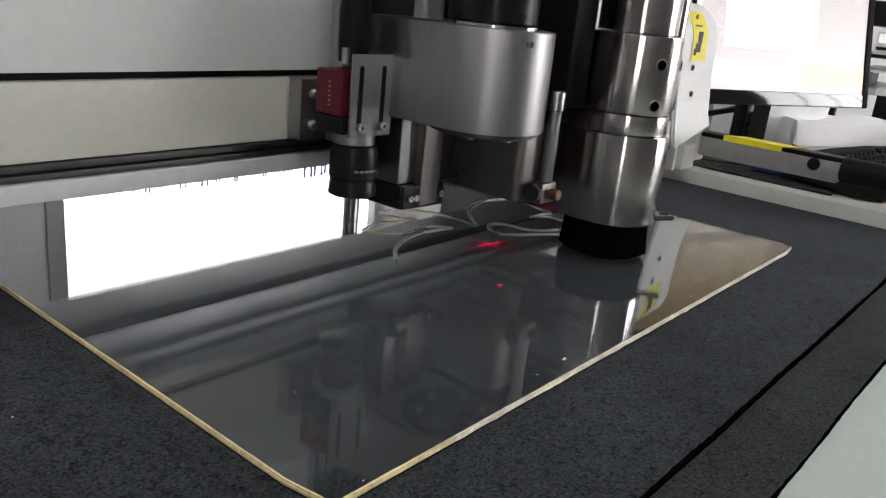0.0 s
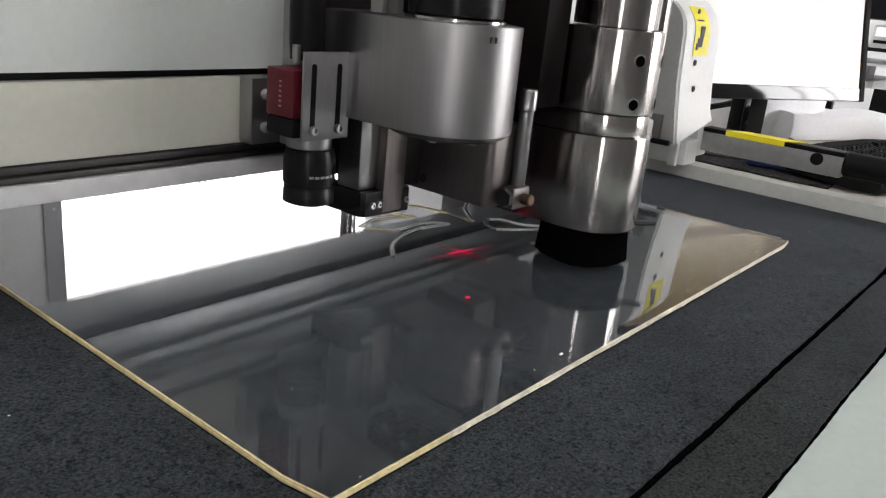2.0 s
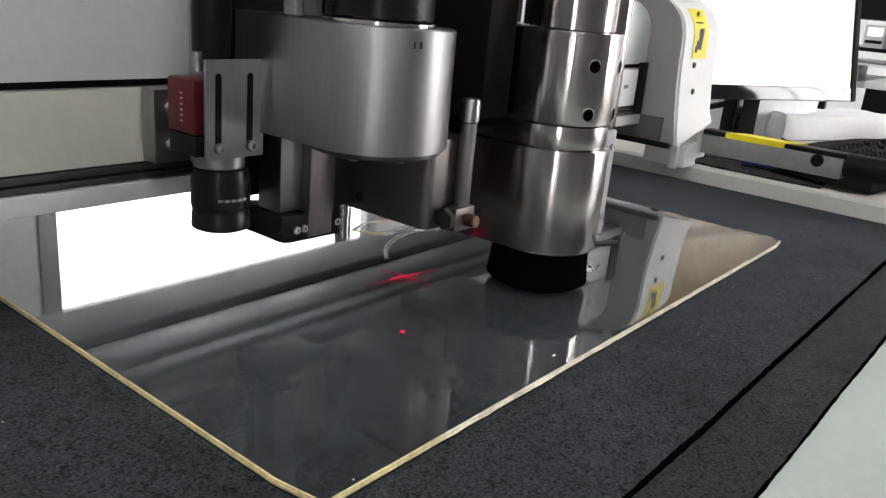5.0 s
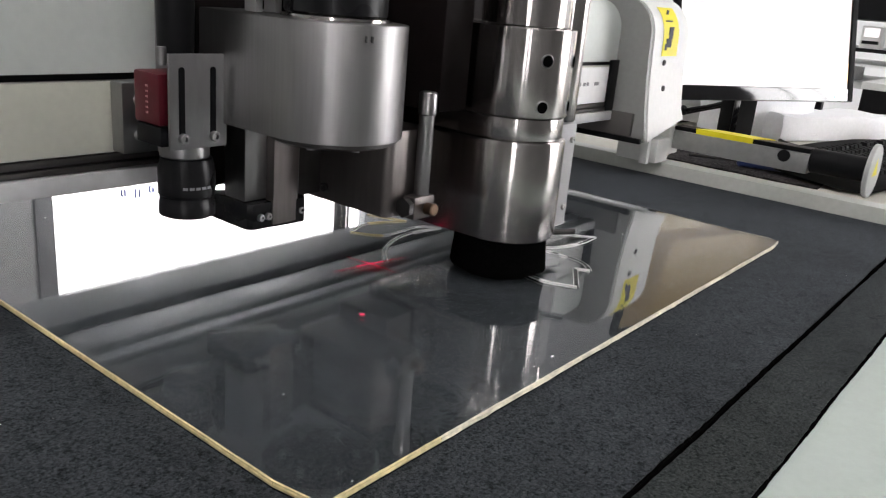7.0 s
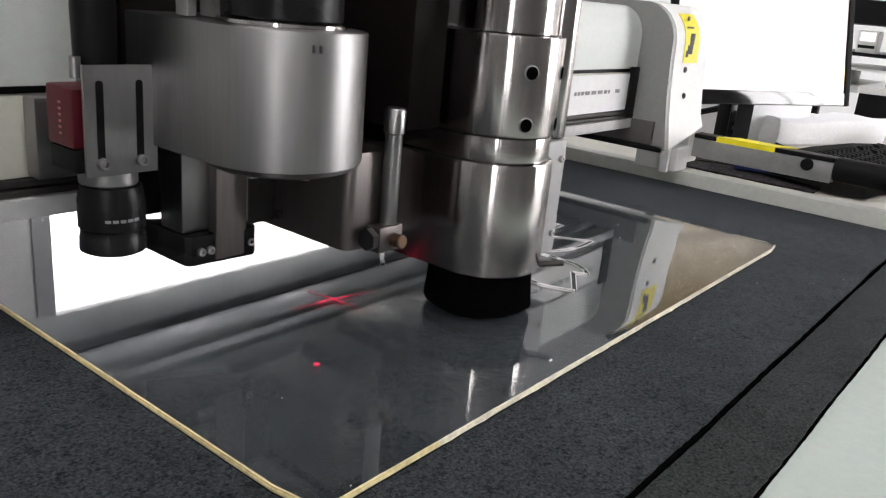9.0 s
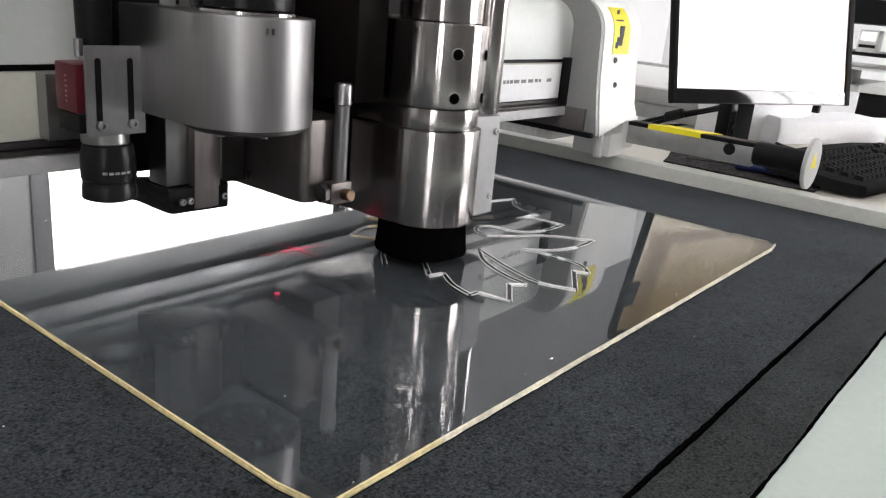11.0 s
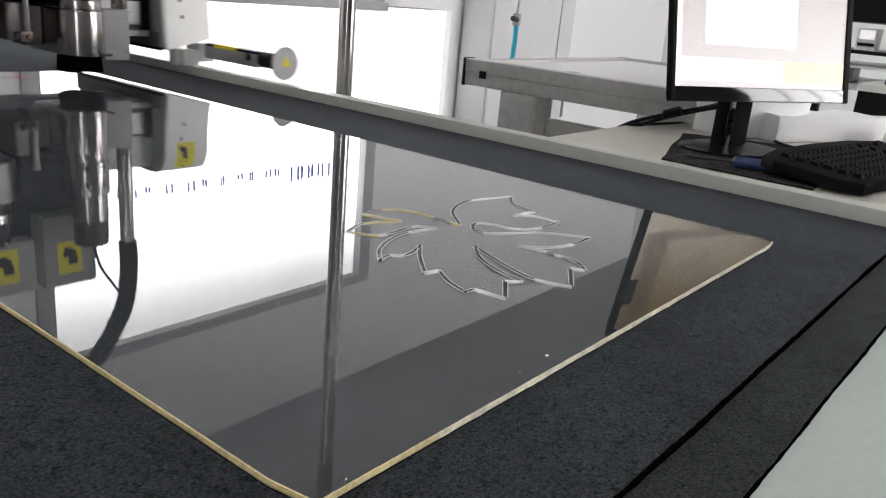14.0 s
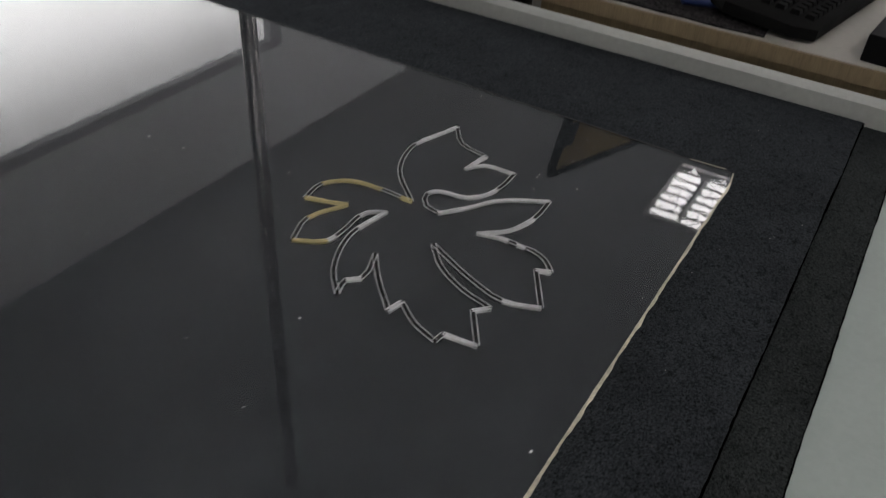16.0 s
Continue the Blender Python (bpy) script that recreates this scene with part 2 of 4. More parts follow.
DARK_BLOCK = material("blackened_steel", (0.008, 0.006, 0.006), 0.5, 0, 0.3, 80, 8, 0.1)
DARK_BLOCK.node_tree.nodes["Principled BSDF"].inputs["Specular IOR Level"].default_value = 0.04
COPPER = material("copper_screw", (0.15, 0.10, 0.07), 0.4, 1.0, 0.2, 90, 20, 0.1)
RED = material("red_anodised_metal", (0.085, 0.005, 0.012), 0.4, 0.2, 0.15, 120, 12, 0.08)
YELLOW = material("yellow_sticker", (0.86, 0.74, 0.02), 0.45, 0, 0.06, 100, 10, 0.02)
INK = material("black_ink", (0.02, 0.02, 0.02), 0.6, 0, 0.2, 200, 20, 0)
LETTER_PINK = material("faded_pink_ink", (0.34, 0.16, 0.17), 0.6, 0, 0.2, 200, 20, 0)
GREY_INK = material("grey_ink", (0.22, 0.22, 0.23), 0.6, 0, 0.2, 200, 20, 0)
BLUE_INK = material("blue_marker_ink", (0.05, 0.07, 0.30), 0.5, 0, 0.2, 60, 8, 0)
BELT = material("white_belt", (0.80, 0.80, 0.80), 0.45, 0, 0.05, 120, 5, 0.03)
WALL = material("white_wall_paint", (0.80, 0.80, 0.80), 0.7, 0, 0.04, 40, 1.2, 0.08)
# unseen walls toned dark so the metal reflects a dim room
DIM_WALL = material("dim_unseen_wall", (0.15, 0.147, 0.145), 0.7, 0, 0.1, 40, 1.2, 0.08)
CEILING = material("ceiling_plaster", (0.38, 0.38, 0.39), 0.85, 0, 0.06, 40, 1.5, 0.1)
FLOOR = material("grey_concrete_floor", (0.30, 0.30, 0.29), 0.6, 0, 0.2, 40, 2, 0.15)
WINDOW_GREY = material("grey_window_frame", (0.42, 0.42, 0.43), 0.5, 0, 0.1, 60, 4, 0.05)
FRAME_STEEL = material("bare_grey_steel", (0.50, 0.50, 0.49), 0.5, 0.3, 0.22, 40, 6, 0.15)
CABINET = material("grey_cabinet_paint", (0.60, 0.60, 0.61), 0.5, 0, 0.08, 60, 2, 0.05)
CYAN = material("cyan_air_hose", (0.02, 0.42, 0.58), 0.35, 0, 0.05, 60, 10, 0.02)
DESK_TOP = material("ivory_laminate", (0.64, 0.61, 0.54), 0.4, 0, 0.07, 90, 5, 0.04)
WOOD_EDGE = material("brown_wood_edge", (0.33, 0.25, 0.15), 0.5, 0, 0.25, 60, 10, 0.1, (1, 8, 1))
MAT_CLOTH = fibre_material("speckled_dark_cloth", (0.004, 0.004, 0.004), (0.085, 0.078, 0.08), (0.35, 0.34, 0.34), 150, 40, 0.9)
FOAM = material("white_foam", (0.92, 0.92, 0.93), 0.85, 0, 0.05, 130, 9, 0.3)
CARDBOARD = material("dull_red_card", (0.30, 0.22, 0.21), 0.8, 0, 0.1, 100, 9, 0.1)
BLUE_PLASTIC = material("blue_plastic", (0.03, 0.05, 0.16), 0.35, 0, 0.1, 100, 9, 0.05)
SCREEN_WHITE = glow("screen_white", (1.0, 0.96, 0.90), 2.1, base=0.02)
SCREEN_GREY = glow("screen_grey", (0.80, 0.75, 0.76), 1.5, base=0.02)
SCREEN_CREAM = glow("screen_cream", (1.0, 0.90, 0.74), 2.0, base=0.02)
SCREEN_TAN = glow("screen_tan", (1.0, 0.76, 0.50), 1.85, base=0.02)
# added slats, tan so the screen's reflection turns tan
DIM_SLATS = material("reflection_dimming_slats", (0.42, 0.33, 0.18), 0.8, 0, 0.05, 60, 10, 0)
LED_BLUE = glow("blue_led", (0.1, 0.3, 1.0), 6.0)
LASER_CORE = glow("laser_core", (1.0, 0.01, 0.10), 0.7, base=0.1)
LASER_RED = glow("laser_red", (1.0, 0.005, 0.06), 0.16, base=0.1)
# upper part of the pane painted dimmer in its glow
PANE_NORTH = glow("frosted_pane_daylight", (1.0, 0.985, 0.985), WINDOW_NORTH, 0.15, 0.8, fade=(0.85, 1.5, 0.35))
WALL_GLOW = glow("glowing_lower_wall", (1.0, 0.985, 0.985), LOWER_WALL_GLOW, 0.12, 1.5)
PANE_SOUTH = glow("narrow_fill_glow", (1.0, 0.98, 0.99), WINDOW_SOUTH)
PANE_EAST = glow("daylight_pane", (1.0, 0.98, 0.99), WINDOW_EAST)
TUBE = glow("fluorescent_tube", (1.0, 0.975, 0.98), LAMP)


# ---- mesh helpers ----
def finish(bm, smooth=40):
    bmesh.ops.recalc_face_normals(bm, faces=bm.faces)
    return bm


def part(name, bm, mat, parent=None, label="", smooth=True, at=None):
    """Links a bmesh as one mesh object, under parent where one is given."""
    me = bpy.data.meshes.new(name)
    bm.to_mesh(me)
    bm.free()
    me.materials.append(mat)
    ob = new(name, me)
    if at is not None:
        ob.matrix_basis = at
    if smooth:
        me.shade_smooth()
        me.set_sharp_from_angle(angle=radians(35))
    if parent is not None:
        ob.parent = parent
    if label:
        tagged(ob, label)
    return ob


def empty(name, at=(0, 0, 0)):
    ob = new(name)
    ob.location = at
    ob.empty_display_size = 0.05
    return ob


def box(x0, x1, y0, y1, z0, z1, bevel=0.0, bm=None):
    own = bmesh.new()
    bmesh.ops.create_cube(own, size=1)
    for v in own.verts:
        v.co = Vector((x0 + (v.co.x + 0.5) * (x1 - x0), y0 + (v.co.y + 0.5) * (y1 - y0), z0 + (v.co.z + 0.5) * (z1 - z0)))
    if bevel:
        bmesh.ops.bevel(own, geom=list(own.edges), offset=bevel, segments=2, affect='EDGES', profile=0.6)
    if bm is None:
        return own
    join(bm, own)
    return bm


def join(bm, other):
    me = bpy.data.meshes.new("join")
    other.to_mesh(me)
    other.free()
    bm.from_mesh(me)
    bpy.data.meshes.remove(me)
    return bm


def lathe(rings, n=48, cx=0.0, cy=0.0):
    """A turned body about a vertical axis. rings: (radius, z) from the bottom up, closed at both ends."""
    bm = bmesh.new()
    loops = []
    for r, z in rings:
        loops.append([bm.verts.new((cx + r * math.cos(2 * math.pi * i / n), cy + r * math.sin(2 * math.pi * i / n), z)) for i in range(n)])
    for a, b in zip(loops, loops[1:]):
        for i in range(n):
            bm.faces.new((a[i], a[(i + 1) % n], b[(i + 1) % n], b[i]))
    bm.faces.new(loops[0][::-1])
    bm.faces.new(loops[-1])
    return bm


def turned(bm, m):
    bmesh.ops.transform(bm, matrix=m, verts=bm.verts)
    return bm


def rod(a, b, r, n=20, bevel=0.0):
    """A round bar from a to b."""
    a, b = Vector(a), Vector(b)
    d = b - a
    c = min(bevel, r * 0.4)
    rings = [(r - c, 0), (r, c), (r, d.length - c), (r - c, d.length)] if c else [(r, 0), (r, d.length)]
    return turned(lathe(rings, n), Matrix.Translation(a) @ d.to_track_quat('Z', 'Y').to_matrix().to_4x4())


def prism(outline, z0, z1, bevel=0.0):
    """A plan outline raised from z0 to z1, with its top and bottom edges eased."""
    bm = bmesh.new()
    f = bm.faces.new([bm.verts.new((x, y, z0)) for x, y in outline])
    up = bmesh.ops.extrude_face_region(bm, geom=[f])
    bmesh.ops.translate(bm, vec=(0, 0, z1 - z0), verts=[v for v in up["geom"] if isinstance(v, bmesh.types.BMVert)])
    finish(bm)
    if bevel:
        flat = [e for e in bm.edges if abs(e.verts[0].co.z - e.verts[1].co.z) < 1e-6]
        bmesh.ops.bevel(bm, geom=flat, offset=bevel, segments=2, affect='EDGES', profile=0.6)
    return bm


def d_outline(x0, x1, back, centre, n=28):
    """Plan of a body with a flat back, straight flanks and a half-round nose towards -y."""
    cx, r = (x0 + x1) / 2, (x1 - x0) / 2
    return [(x0, back)] + [(cx - r * math.cos(math.pi * i / n), centre - r * math.sin(math.pi * i / n)) for i in range(n + 1)] + [(x1, back)]


def rounded_plan(x0, x1, y0, y1, r, n=6):
    """A rectangle in plan whose two front corners are rounded."""
    left = [(x0 + r - r * math.cos(a), y0 + r - r * math.sin(a)) for a in np.linspace(0, math.pi / 2, n)]
    right = [(x1 - r + r * math.sin(a), y0 + r - r * math.cos(a)) for a in np.linspace(0, math.pi / 2, n)]
    return [(x0, y1)] + left + right + [(x1, y1)]


def slab_yz(outline, x0, x1, bevel=0.0):
    """A profile in y and z, drawn out along x."""
    bm = bmesh.new()
    f = bm.faces.new([bm.verts.new((x0, y, z)) for y, z in outline])
    up = bmesh.ops.extrude_face_region(bm, geom=[f])
    bmesh.ops.translate(bm, vec=(x1 - x0, 0, 0), verts=[v for v in up["geom"] if isinstance(v, bmesh.types.BMVert)])
    finish(bm)
    if bevel:
        ends = [e for e in bm.edges if abs(e.verts[0].co.x - e.verts[1].co.x) < 1e-6]
        bmesh.ops.bevel(bm, geom=ends, offset=bevel, segments=2, affect='EDGES')
    return bm


def tube(points, r, n=10, ridge=0.0):
    """A bent hose or cable through points."""
    pts = [Vector(p) for p in points]
    fine = []
    for i in range(len(pts) - 1):
        p0, p1, p2, p3 = pts[max(i - 1, 0)], pts[i], pts[i + 1], pts[min(i + 2, len(pts) - 1)]
        for k in range(10):
            t = k / 10
            fine.append(0.5 * ((2 * p1) + (p2 - p0) * t + (2 * p0 - 5 * p1 + 4 * p2 - p3) * t * t + (3 * p1 - p0 - 3 * p2 + p3) * t ** 3))
    fine.append(pts[-1])
    bm = bmesh.new()
    loops = []
    side = Vector((1, 0.3, 0.1))
    for i, p in enumerate(fine):
        d = (fine[min(i + 1, len(fine) - 1)] - fine[max(i - 1, 0)]).normalized()
        u = d.cross(side).normalized()
        w = d.cross(u)
        rr = r * (1 + ridge * (i % 2))
        loops.append([bm.verts.new(p + rr * (math.cos(2 * math.pi * k / n) * u + math.sin(2 * math.pi * k / n) * w)) for k in range(n)])
    for a, b in zip(loops, loops[1:]):
        for i in range(n):
            bm.faces.new((a[i], a[(i + 1) % n], b[(i + 1) % n], b[i]))
    bm.faces.new(loops[0][::-1])
    bm.faces.new(loops[-1])
    return finish(bm)


def screw_mesh(r, depth):
    """A socket-head screw about the z axis, head up."""
    bm = lathe([(r * 0.9, 0), (r, depth * 0.15), (r, depth * 0.85), (r * 0.88, depth), (r * 0.5, depth), (r * 0.48, depth * 0.4)], 14)
    return bm


# ---- the room ----
X0, X1, Y0, Y1, ZF, ZC = -3.2, 7.5, -3.2, 3.2, -0.86, 2.3


def setting():
    def plain(name, bm, mat, label):
        return tagged(part(name, bm, mat, smooth=False), label, name.split("_")[0], kind="structure")
    plain("floor", box(X0 - .15, X1 + .15, Y0 - .15, Y1 + .15, ZF - .1, ZF), FLOOR, "worn grey concrete workshop floor")
    plain("ceiling", box(X0 - .15, X1 + .15, Y0 - .15, Y1 + .15, ZC, ZC + .1), CEILING, "plain off-white workshop ceiling")
    openings = (("window_2", 3.0, 6.6, -.05, 1.9, PANE_EAST, "wide workshop window bright with daylight"),)
    bm = bmesh.new()
    edges = [X0 - .15, 3.0, 6.6, X1 + .15]
    for x0, x1 in zip(edges[::2], edges[1::2]):
        box(x0, x1, Y0 - .15, Y0, ZF, ZC, bm=bm)
    for name, x0, x1, z0, z1, glass, label in openings:
        box(x0, x1, Y0 - .15, Y0, ZF, z0, bm=bm)
        box(x0, x1, Y0 - .15, Y0, z1, ZC, bm=bm)
        win = tagged(empty(name, (x0, Y0, z0)), label, "window", kind="structure")
        part("pane", box(0, x1 - x0, -.09, -.08, 0, z1 - z0), glass, win, smooth=False)
        n = max(1, round((x1 - x0) / .9))
        for i in range(n + 1):
            x = (x1 - x0 - .05) * i / n
            part("window_frame", box(x, x + .05, -.079, -.03, 0, z1 - z0, .004), WINDOW_GREY, win)
    plain("wall_south", bm, DIM_WALL, "unseen wall darkened for dim reflections, with a wide window")
    ny0, ny1, nz0, nz1 = -3.05, -2.45, -.1, 1.9
    bm = box(X0 - .15, X0, Y0, ny0, ZF, ZC)
    box(X0 - .15, X0, ny1, Y1, ZF, ZC, bm=bm)
    box(X0 - .15, X0, ny0, ny1, ZF, nz0, bm=bm)
    box(X0 - .15, X0, ny0, ny1, nz1, ZC, bm=bm)
    plain("wall_west", bm, DIM_WALL, "unseen wall darkened for dim reflections, with an added narrow window")
    # unseen window, added for upright streaks in the metal and light from the left
    win = tagged(empty("window_3", (X0, ny0, nz0)), "unseen narrow window added for streaks in the metal", "window", kind="structure")
    part("pane", box(-.09, -.08, 0, ny1 - ny0, 0, nz1 - nz0), PANE_SOUTH, win, smooth=False)
    for y in (0, ny1 - ny0 - .05):
        part("window_frame", box(-.079, -.03, y, y + .05, 0, nz1 - nz0, .004), WINDOW_GREY, win)
    # north wall round its window
    wx0, wx1, wz0, wz1 = 1.29, 3.43, 0.13, 1.63
    bm = box(X0 - .15, wx0, Y1, Y1 + .15, ZF, ZC)
    box(4.1, X1 + .15, Y1, Y1 + .15, ZF, ZC, bm=bm)
    box(wx1, 4.1, Y1, Y1 + .15, .12, ZC, bm=bm)
    lx1, lz0 = 4.1, -.62
    box(wx0, lx1, Y1, Y1 + .15, ZF, lz0, bm=bm)
    box(wx0, wx1, Y1, Y1 + .15, wz1, ZC, bm=bm)
    plain("wall_north", bm, WALL, "white painted wall with a wide frosted window")
    win = tagged(empty("window_1", (wx0, Y1, wz0)), "wide frosted window glowing with daylight, blue marker writing", "window", kind="structure")
    inv = Matrix.Translation((-wx0, -Y1, -wz0))
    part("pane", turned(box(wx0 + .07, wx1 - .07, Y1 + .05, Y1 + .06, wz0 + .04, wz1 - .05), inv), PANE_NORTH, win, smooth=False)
    # wall piece below the sill, brightened by its own glow
    part("lower_wall", turned(box(wx0, lx1, Y1 + .05, Y1 + .06, lz0, wz0 - .02), inv), WALL_GLOW, win, "white lower wall with added glow", smooth=False)
    for a in ((wx0, wx0 + .08, wz0, wz1), (wx1 - .09, wx1, wz0, wz1), (wx0 + .08, wx1 - .09, wz0, wz0 + .05), (wx0 + .08, wx1 - .09, wz1 - .06, wz1)):
        part("window_frame", turned(box(a[0], a[1], Y1 - .015, Y1 + .045, a[2], a[3], .004), inv), WINDOW_GREY, win)
    part("window_sill", turned(box(wx0 - .04, wx1 + .0, Y1 - .05, Y1 - .016, wz0 - .04, wz0 + .01, .004), inv), WINDOW_GREY, win)
    rnd = random.Random(4)
    x = 1.72
    while x < 3.06:
        big = x > 2.70
        h = .085 if big else rnd.uniform(.03, .06)
        w = rnd.uniform(.05, .065) if big else rnd.uniform(.02, .04)
        z = .80 + rnd.uniform(-.006, .006)
        stroke = .008 if big else .005
        for k in range(2):
            part("writing_bar", turned(box(x + k * (w - stroke), x + k * (w - stroke) + stroke, Y1 + .036, Y1 + .046, z + rnd.uniform(0, .01), z + h), inv), BLUE_INK, win, smooth=False)
        x += w + (rnd.uniform(.018, .024) if big else rnd.choice((.03, .05, .09)))
    plain("wall_east", box(X1, X1 + .15, Y0, Y1, ZF, ZC), WALL, "plain white painted wall")
    # ceiling lamps with grilles: one known at (4.35, .56), the rest added unseen as fill
    first = ceiling_lamp()
    for x, y in ((4.35, .56), (-.2, -1.0), (-1.0, -.8), (-1.0, -2.3), (-.9, .75), (-1.4, .0)):
        copy_thing(first, pose(x, y, ZC))
    first.matrix_basis = pose(3.2, -1.6, ZC)


def ceiling_lamp():
    lamp = tagged(empty("ceiling_light"), "white grilled fluorescent ceiling light, switched on; all but one added unseen", "ceiling light", "ceiling lights")
    part("housing", box(-.32, .32, -.32, .32, -.03, -.002, .004), COVER_WHITE, lamp)
    for y in (-.2, 0, .2):
        part("tube", rod((-.29, y, -.05), (.29, y, -.05), .017, 12), TUBE, lamp)
        # backing strip glows like the tube, for extra light
        part("glow_strip", box(-.3, .3, y - .085, y + .085, -.034, -.031), TUBE, lamp, smooth=False)
    for i in range(7):
        part("louvre", box(-.3 + i * .1 - .006, -.3 + i * .1 + .006, -.3, .3, -.085, -.068), SATIN, lamp, smooth=False)
    for y in (-.3, -.1, .1, .3):
        part("louvre", box(-.306, .306, y - .012, y + .012, -.09, -.066), SATIN, lamp, smooth=False)
    return lamp


setting()


# ---- the cutting table ----
def cutting_table():
    t = tagged(empty("cutting_table", (0, 0, ZF)), "long flatbed cutting table of grey-green painted steel", "cutting table")
    lift = Matrix.Translation((0, 0, -ZF))
    part("bed", turned(box(-.93, .899, -.34, 2.5, -.11, -.0135, .003), lift), GREEN_STEEL, t)
    for x0, x1, skew in ((-.965, -.935, 0), (.9, .932, .018)):
        bm = prism([(x0 + skew, -.36), (x1 + skew, -.36), (x1, 2.55), (x0, 2.55)], -.06, .013, .003)
        part("side_rail", turned(bm, lift), RAIL_PAINT, t)
    part("end_apron", turned(box(-.93, .895, -.36, -.342, -.3, -.014, .003), lift), GREEN_STEEL, t)
    for x in (-.85, .8):
        for y in (-.2, 1.1, 2.35):
            part("leg", turned(box(x - .05, x + .05, y - .05, y + .05, ZF, -.112, .006), lift), GREEN_STEEL, t)
    return t


def frayed(x0, x1, y, seed, wander, fray, n=420):
    """A hand-cut edge along x: it wanders slowly and frays finely."""
    rnd = random.Random(seed)
    return [(x0 + (x1 - x0) * i / n, y + wander * noise.noise(Vector((i * .05, seed, 0))) + fray * rnd.uniform(-1, 1)) for i in range(n + 1)]


def mat_outline(x0, x1, y0, y1, seed, wobble, skew=0.0):
    return frayed(x0, x1 + skew, y0, seed, wobble * 2, wobble * .6) + [(x1, y1), (x0, y1)]


def edge_strip(y0, y1, seed):
    """The shaded side of a mat, painted as an uneven black strip along its foot."""
    return frayed(-.92, .907, y0, seed, .0012, .0003, 300) + frayed(-.92, .907, y1, seed + 1, .0003, .0002, 300)[::-1]


cutting_table()
tagged(part("underlay_mat", prism(mat_outline(-.92, .893, -.1405, 2.48, 2, .0006, .014), -.0133, -.0102), UNDERLAY, smooth=False),
       "thin dark grey underlay mat on the table bed", "mat")
tagged(part("felt_mat", prism(mat_outline(-.92, .893, -.0935, 2.47, 1, .0007, .014), -.0100, -.0052, .0008), FELT, smooth=False),
       "thick charcoal felt cutting mat with fibrous surface", "mat")


# black strips stand in for shade at the mats' sides and gaps
tagged(part("felt_edge_shade", prism(edge_strip(-.0953, -.0930, 31), -.0101, -.0062), BRISTLE, smooth=False), "strip painted black for the felt mat's shaded side", "edge strip")
tagged(part("underlay_edge_shade", prism(edge_strip(-.1420, -.1400, 33), -.0134, -.0108), BRISTLE, smooth=False), "strip painted black for the underlay mat's shaded side", "edge strip")


# ---- the acrylic sheet and the leaf cut into it ----
SHEET_Y = 1.48
THICK = 0.005


def acrylic_sheet():
    sheet = tagged(empty("acrylic_sheet", (.34, 0, -THICK)), "clear acrylic sheet with yellowed edges and a leaf being cut", "plastic sheet")
    inv = Matrix.Translation((-.34, 0, THICK))
    plan = [(0, .03), (.0045, 0), (.655, 0), (.676, .003), (.68, .012), (.677, .05), (.68, .07), (.68, SHEET_Y), (0, SHEET_Y)]
    body = part("sheet", turned(prism(plan, -THICK + .0002, 0, .0003), inv), ACRYLIC, sheet, smooth=False)
    body.visible_shadow = False
    rnd = random.Random(7)

    def edge(name, a, b, mat, n, jag):
        """A ragged strip of film and sawn edge along one side."""
        a, b = Vector((*a, 0)), Vector((*b, 0))
        d = (b - a).normalized()
        out = Vector((d.y, -d.x, 0))
        bm = bmesh.new()
        rows = []
        for i in range(n + 1):
            p = a + (b - a) * i / n
            j = jag * (.5 + .9 * noise.noise(Vector((i * .23, a.x * 9, a.y * 9)))) + rnd.uniform(0, jag * .35)
            j = max(j, 0)
            rows.append([bm.verts.new(p + out * .0003 + Vector((0, 0, -.0032))), bm.verts.new(p + out * (.0004 + j) + Vector((0, 0, -.0016))),
                         bm.verts.new(p + out * (.0002 + j * .4) + Vector((0, 0, -.0004))), bm.verts.new(p + out * (.0004 + j * .6) + Vector((0, 0, .0003))),
                         bm.verts.new(p - out * (.0005 + jag * .6 * abs(noise.noise(Vector((i * .4, 3, a.x))))) + Vector((0, 0, .0004)))])
        for r, s in zip(rows, rows[1:]):
            for k in range(4):
                bm.faces.new((r[k], s[k], s[k + 1], r[k + 1]))
        part(name, turned(finish(bm), inv), mat, sheet, smooth=False)
    edge("film_edge", (0, SHEET_Y), (0, .03), PAPER_EDGE, 240, .0006)
    edge("film_edge", (0, .03), (.0045, 0), PAPER_EDGE, 6, .0004)
    edge("film_edge", (.0045, 0), (.09, 0), PAPER_EDGE, 30, .0012)
    edge("sawn_edge", (.09, 0), (.655, 0), CREAM_EDGE, 150, .0017)
    edge("sawn_edge", (.655, 0), (.676, .003), CREAM_EDGE, 5, .0008)
    edge("sawn_edge", (.68, .012), (.677, .05), CREAM_EDGE, 8, .0006)
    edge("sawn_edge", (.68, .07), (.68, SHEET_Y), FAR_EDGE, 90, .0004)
    return sheet


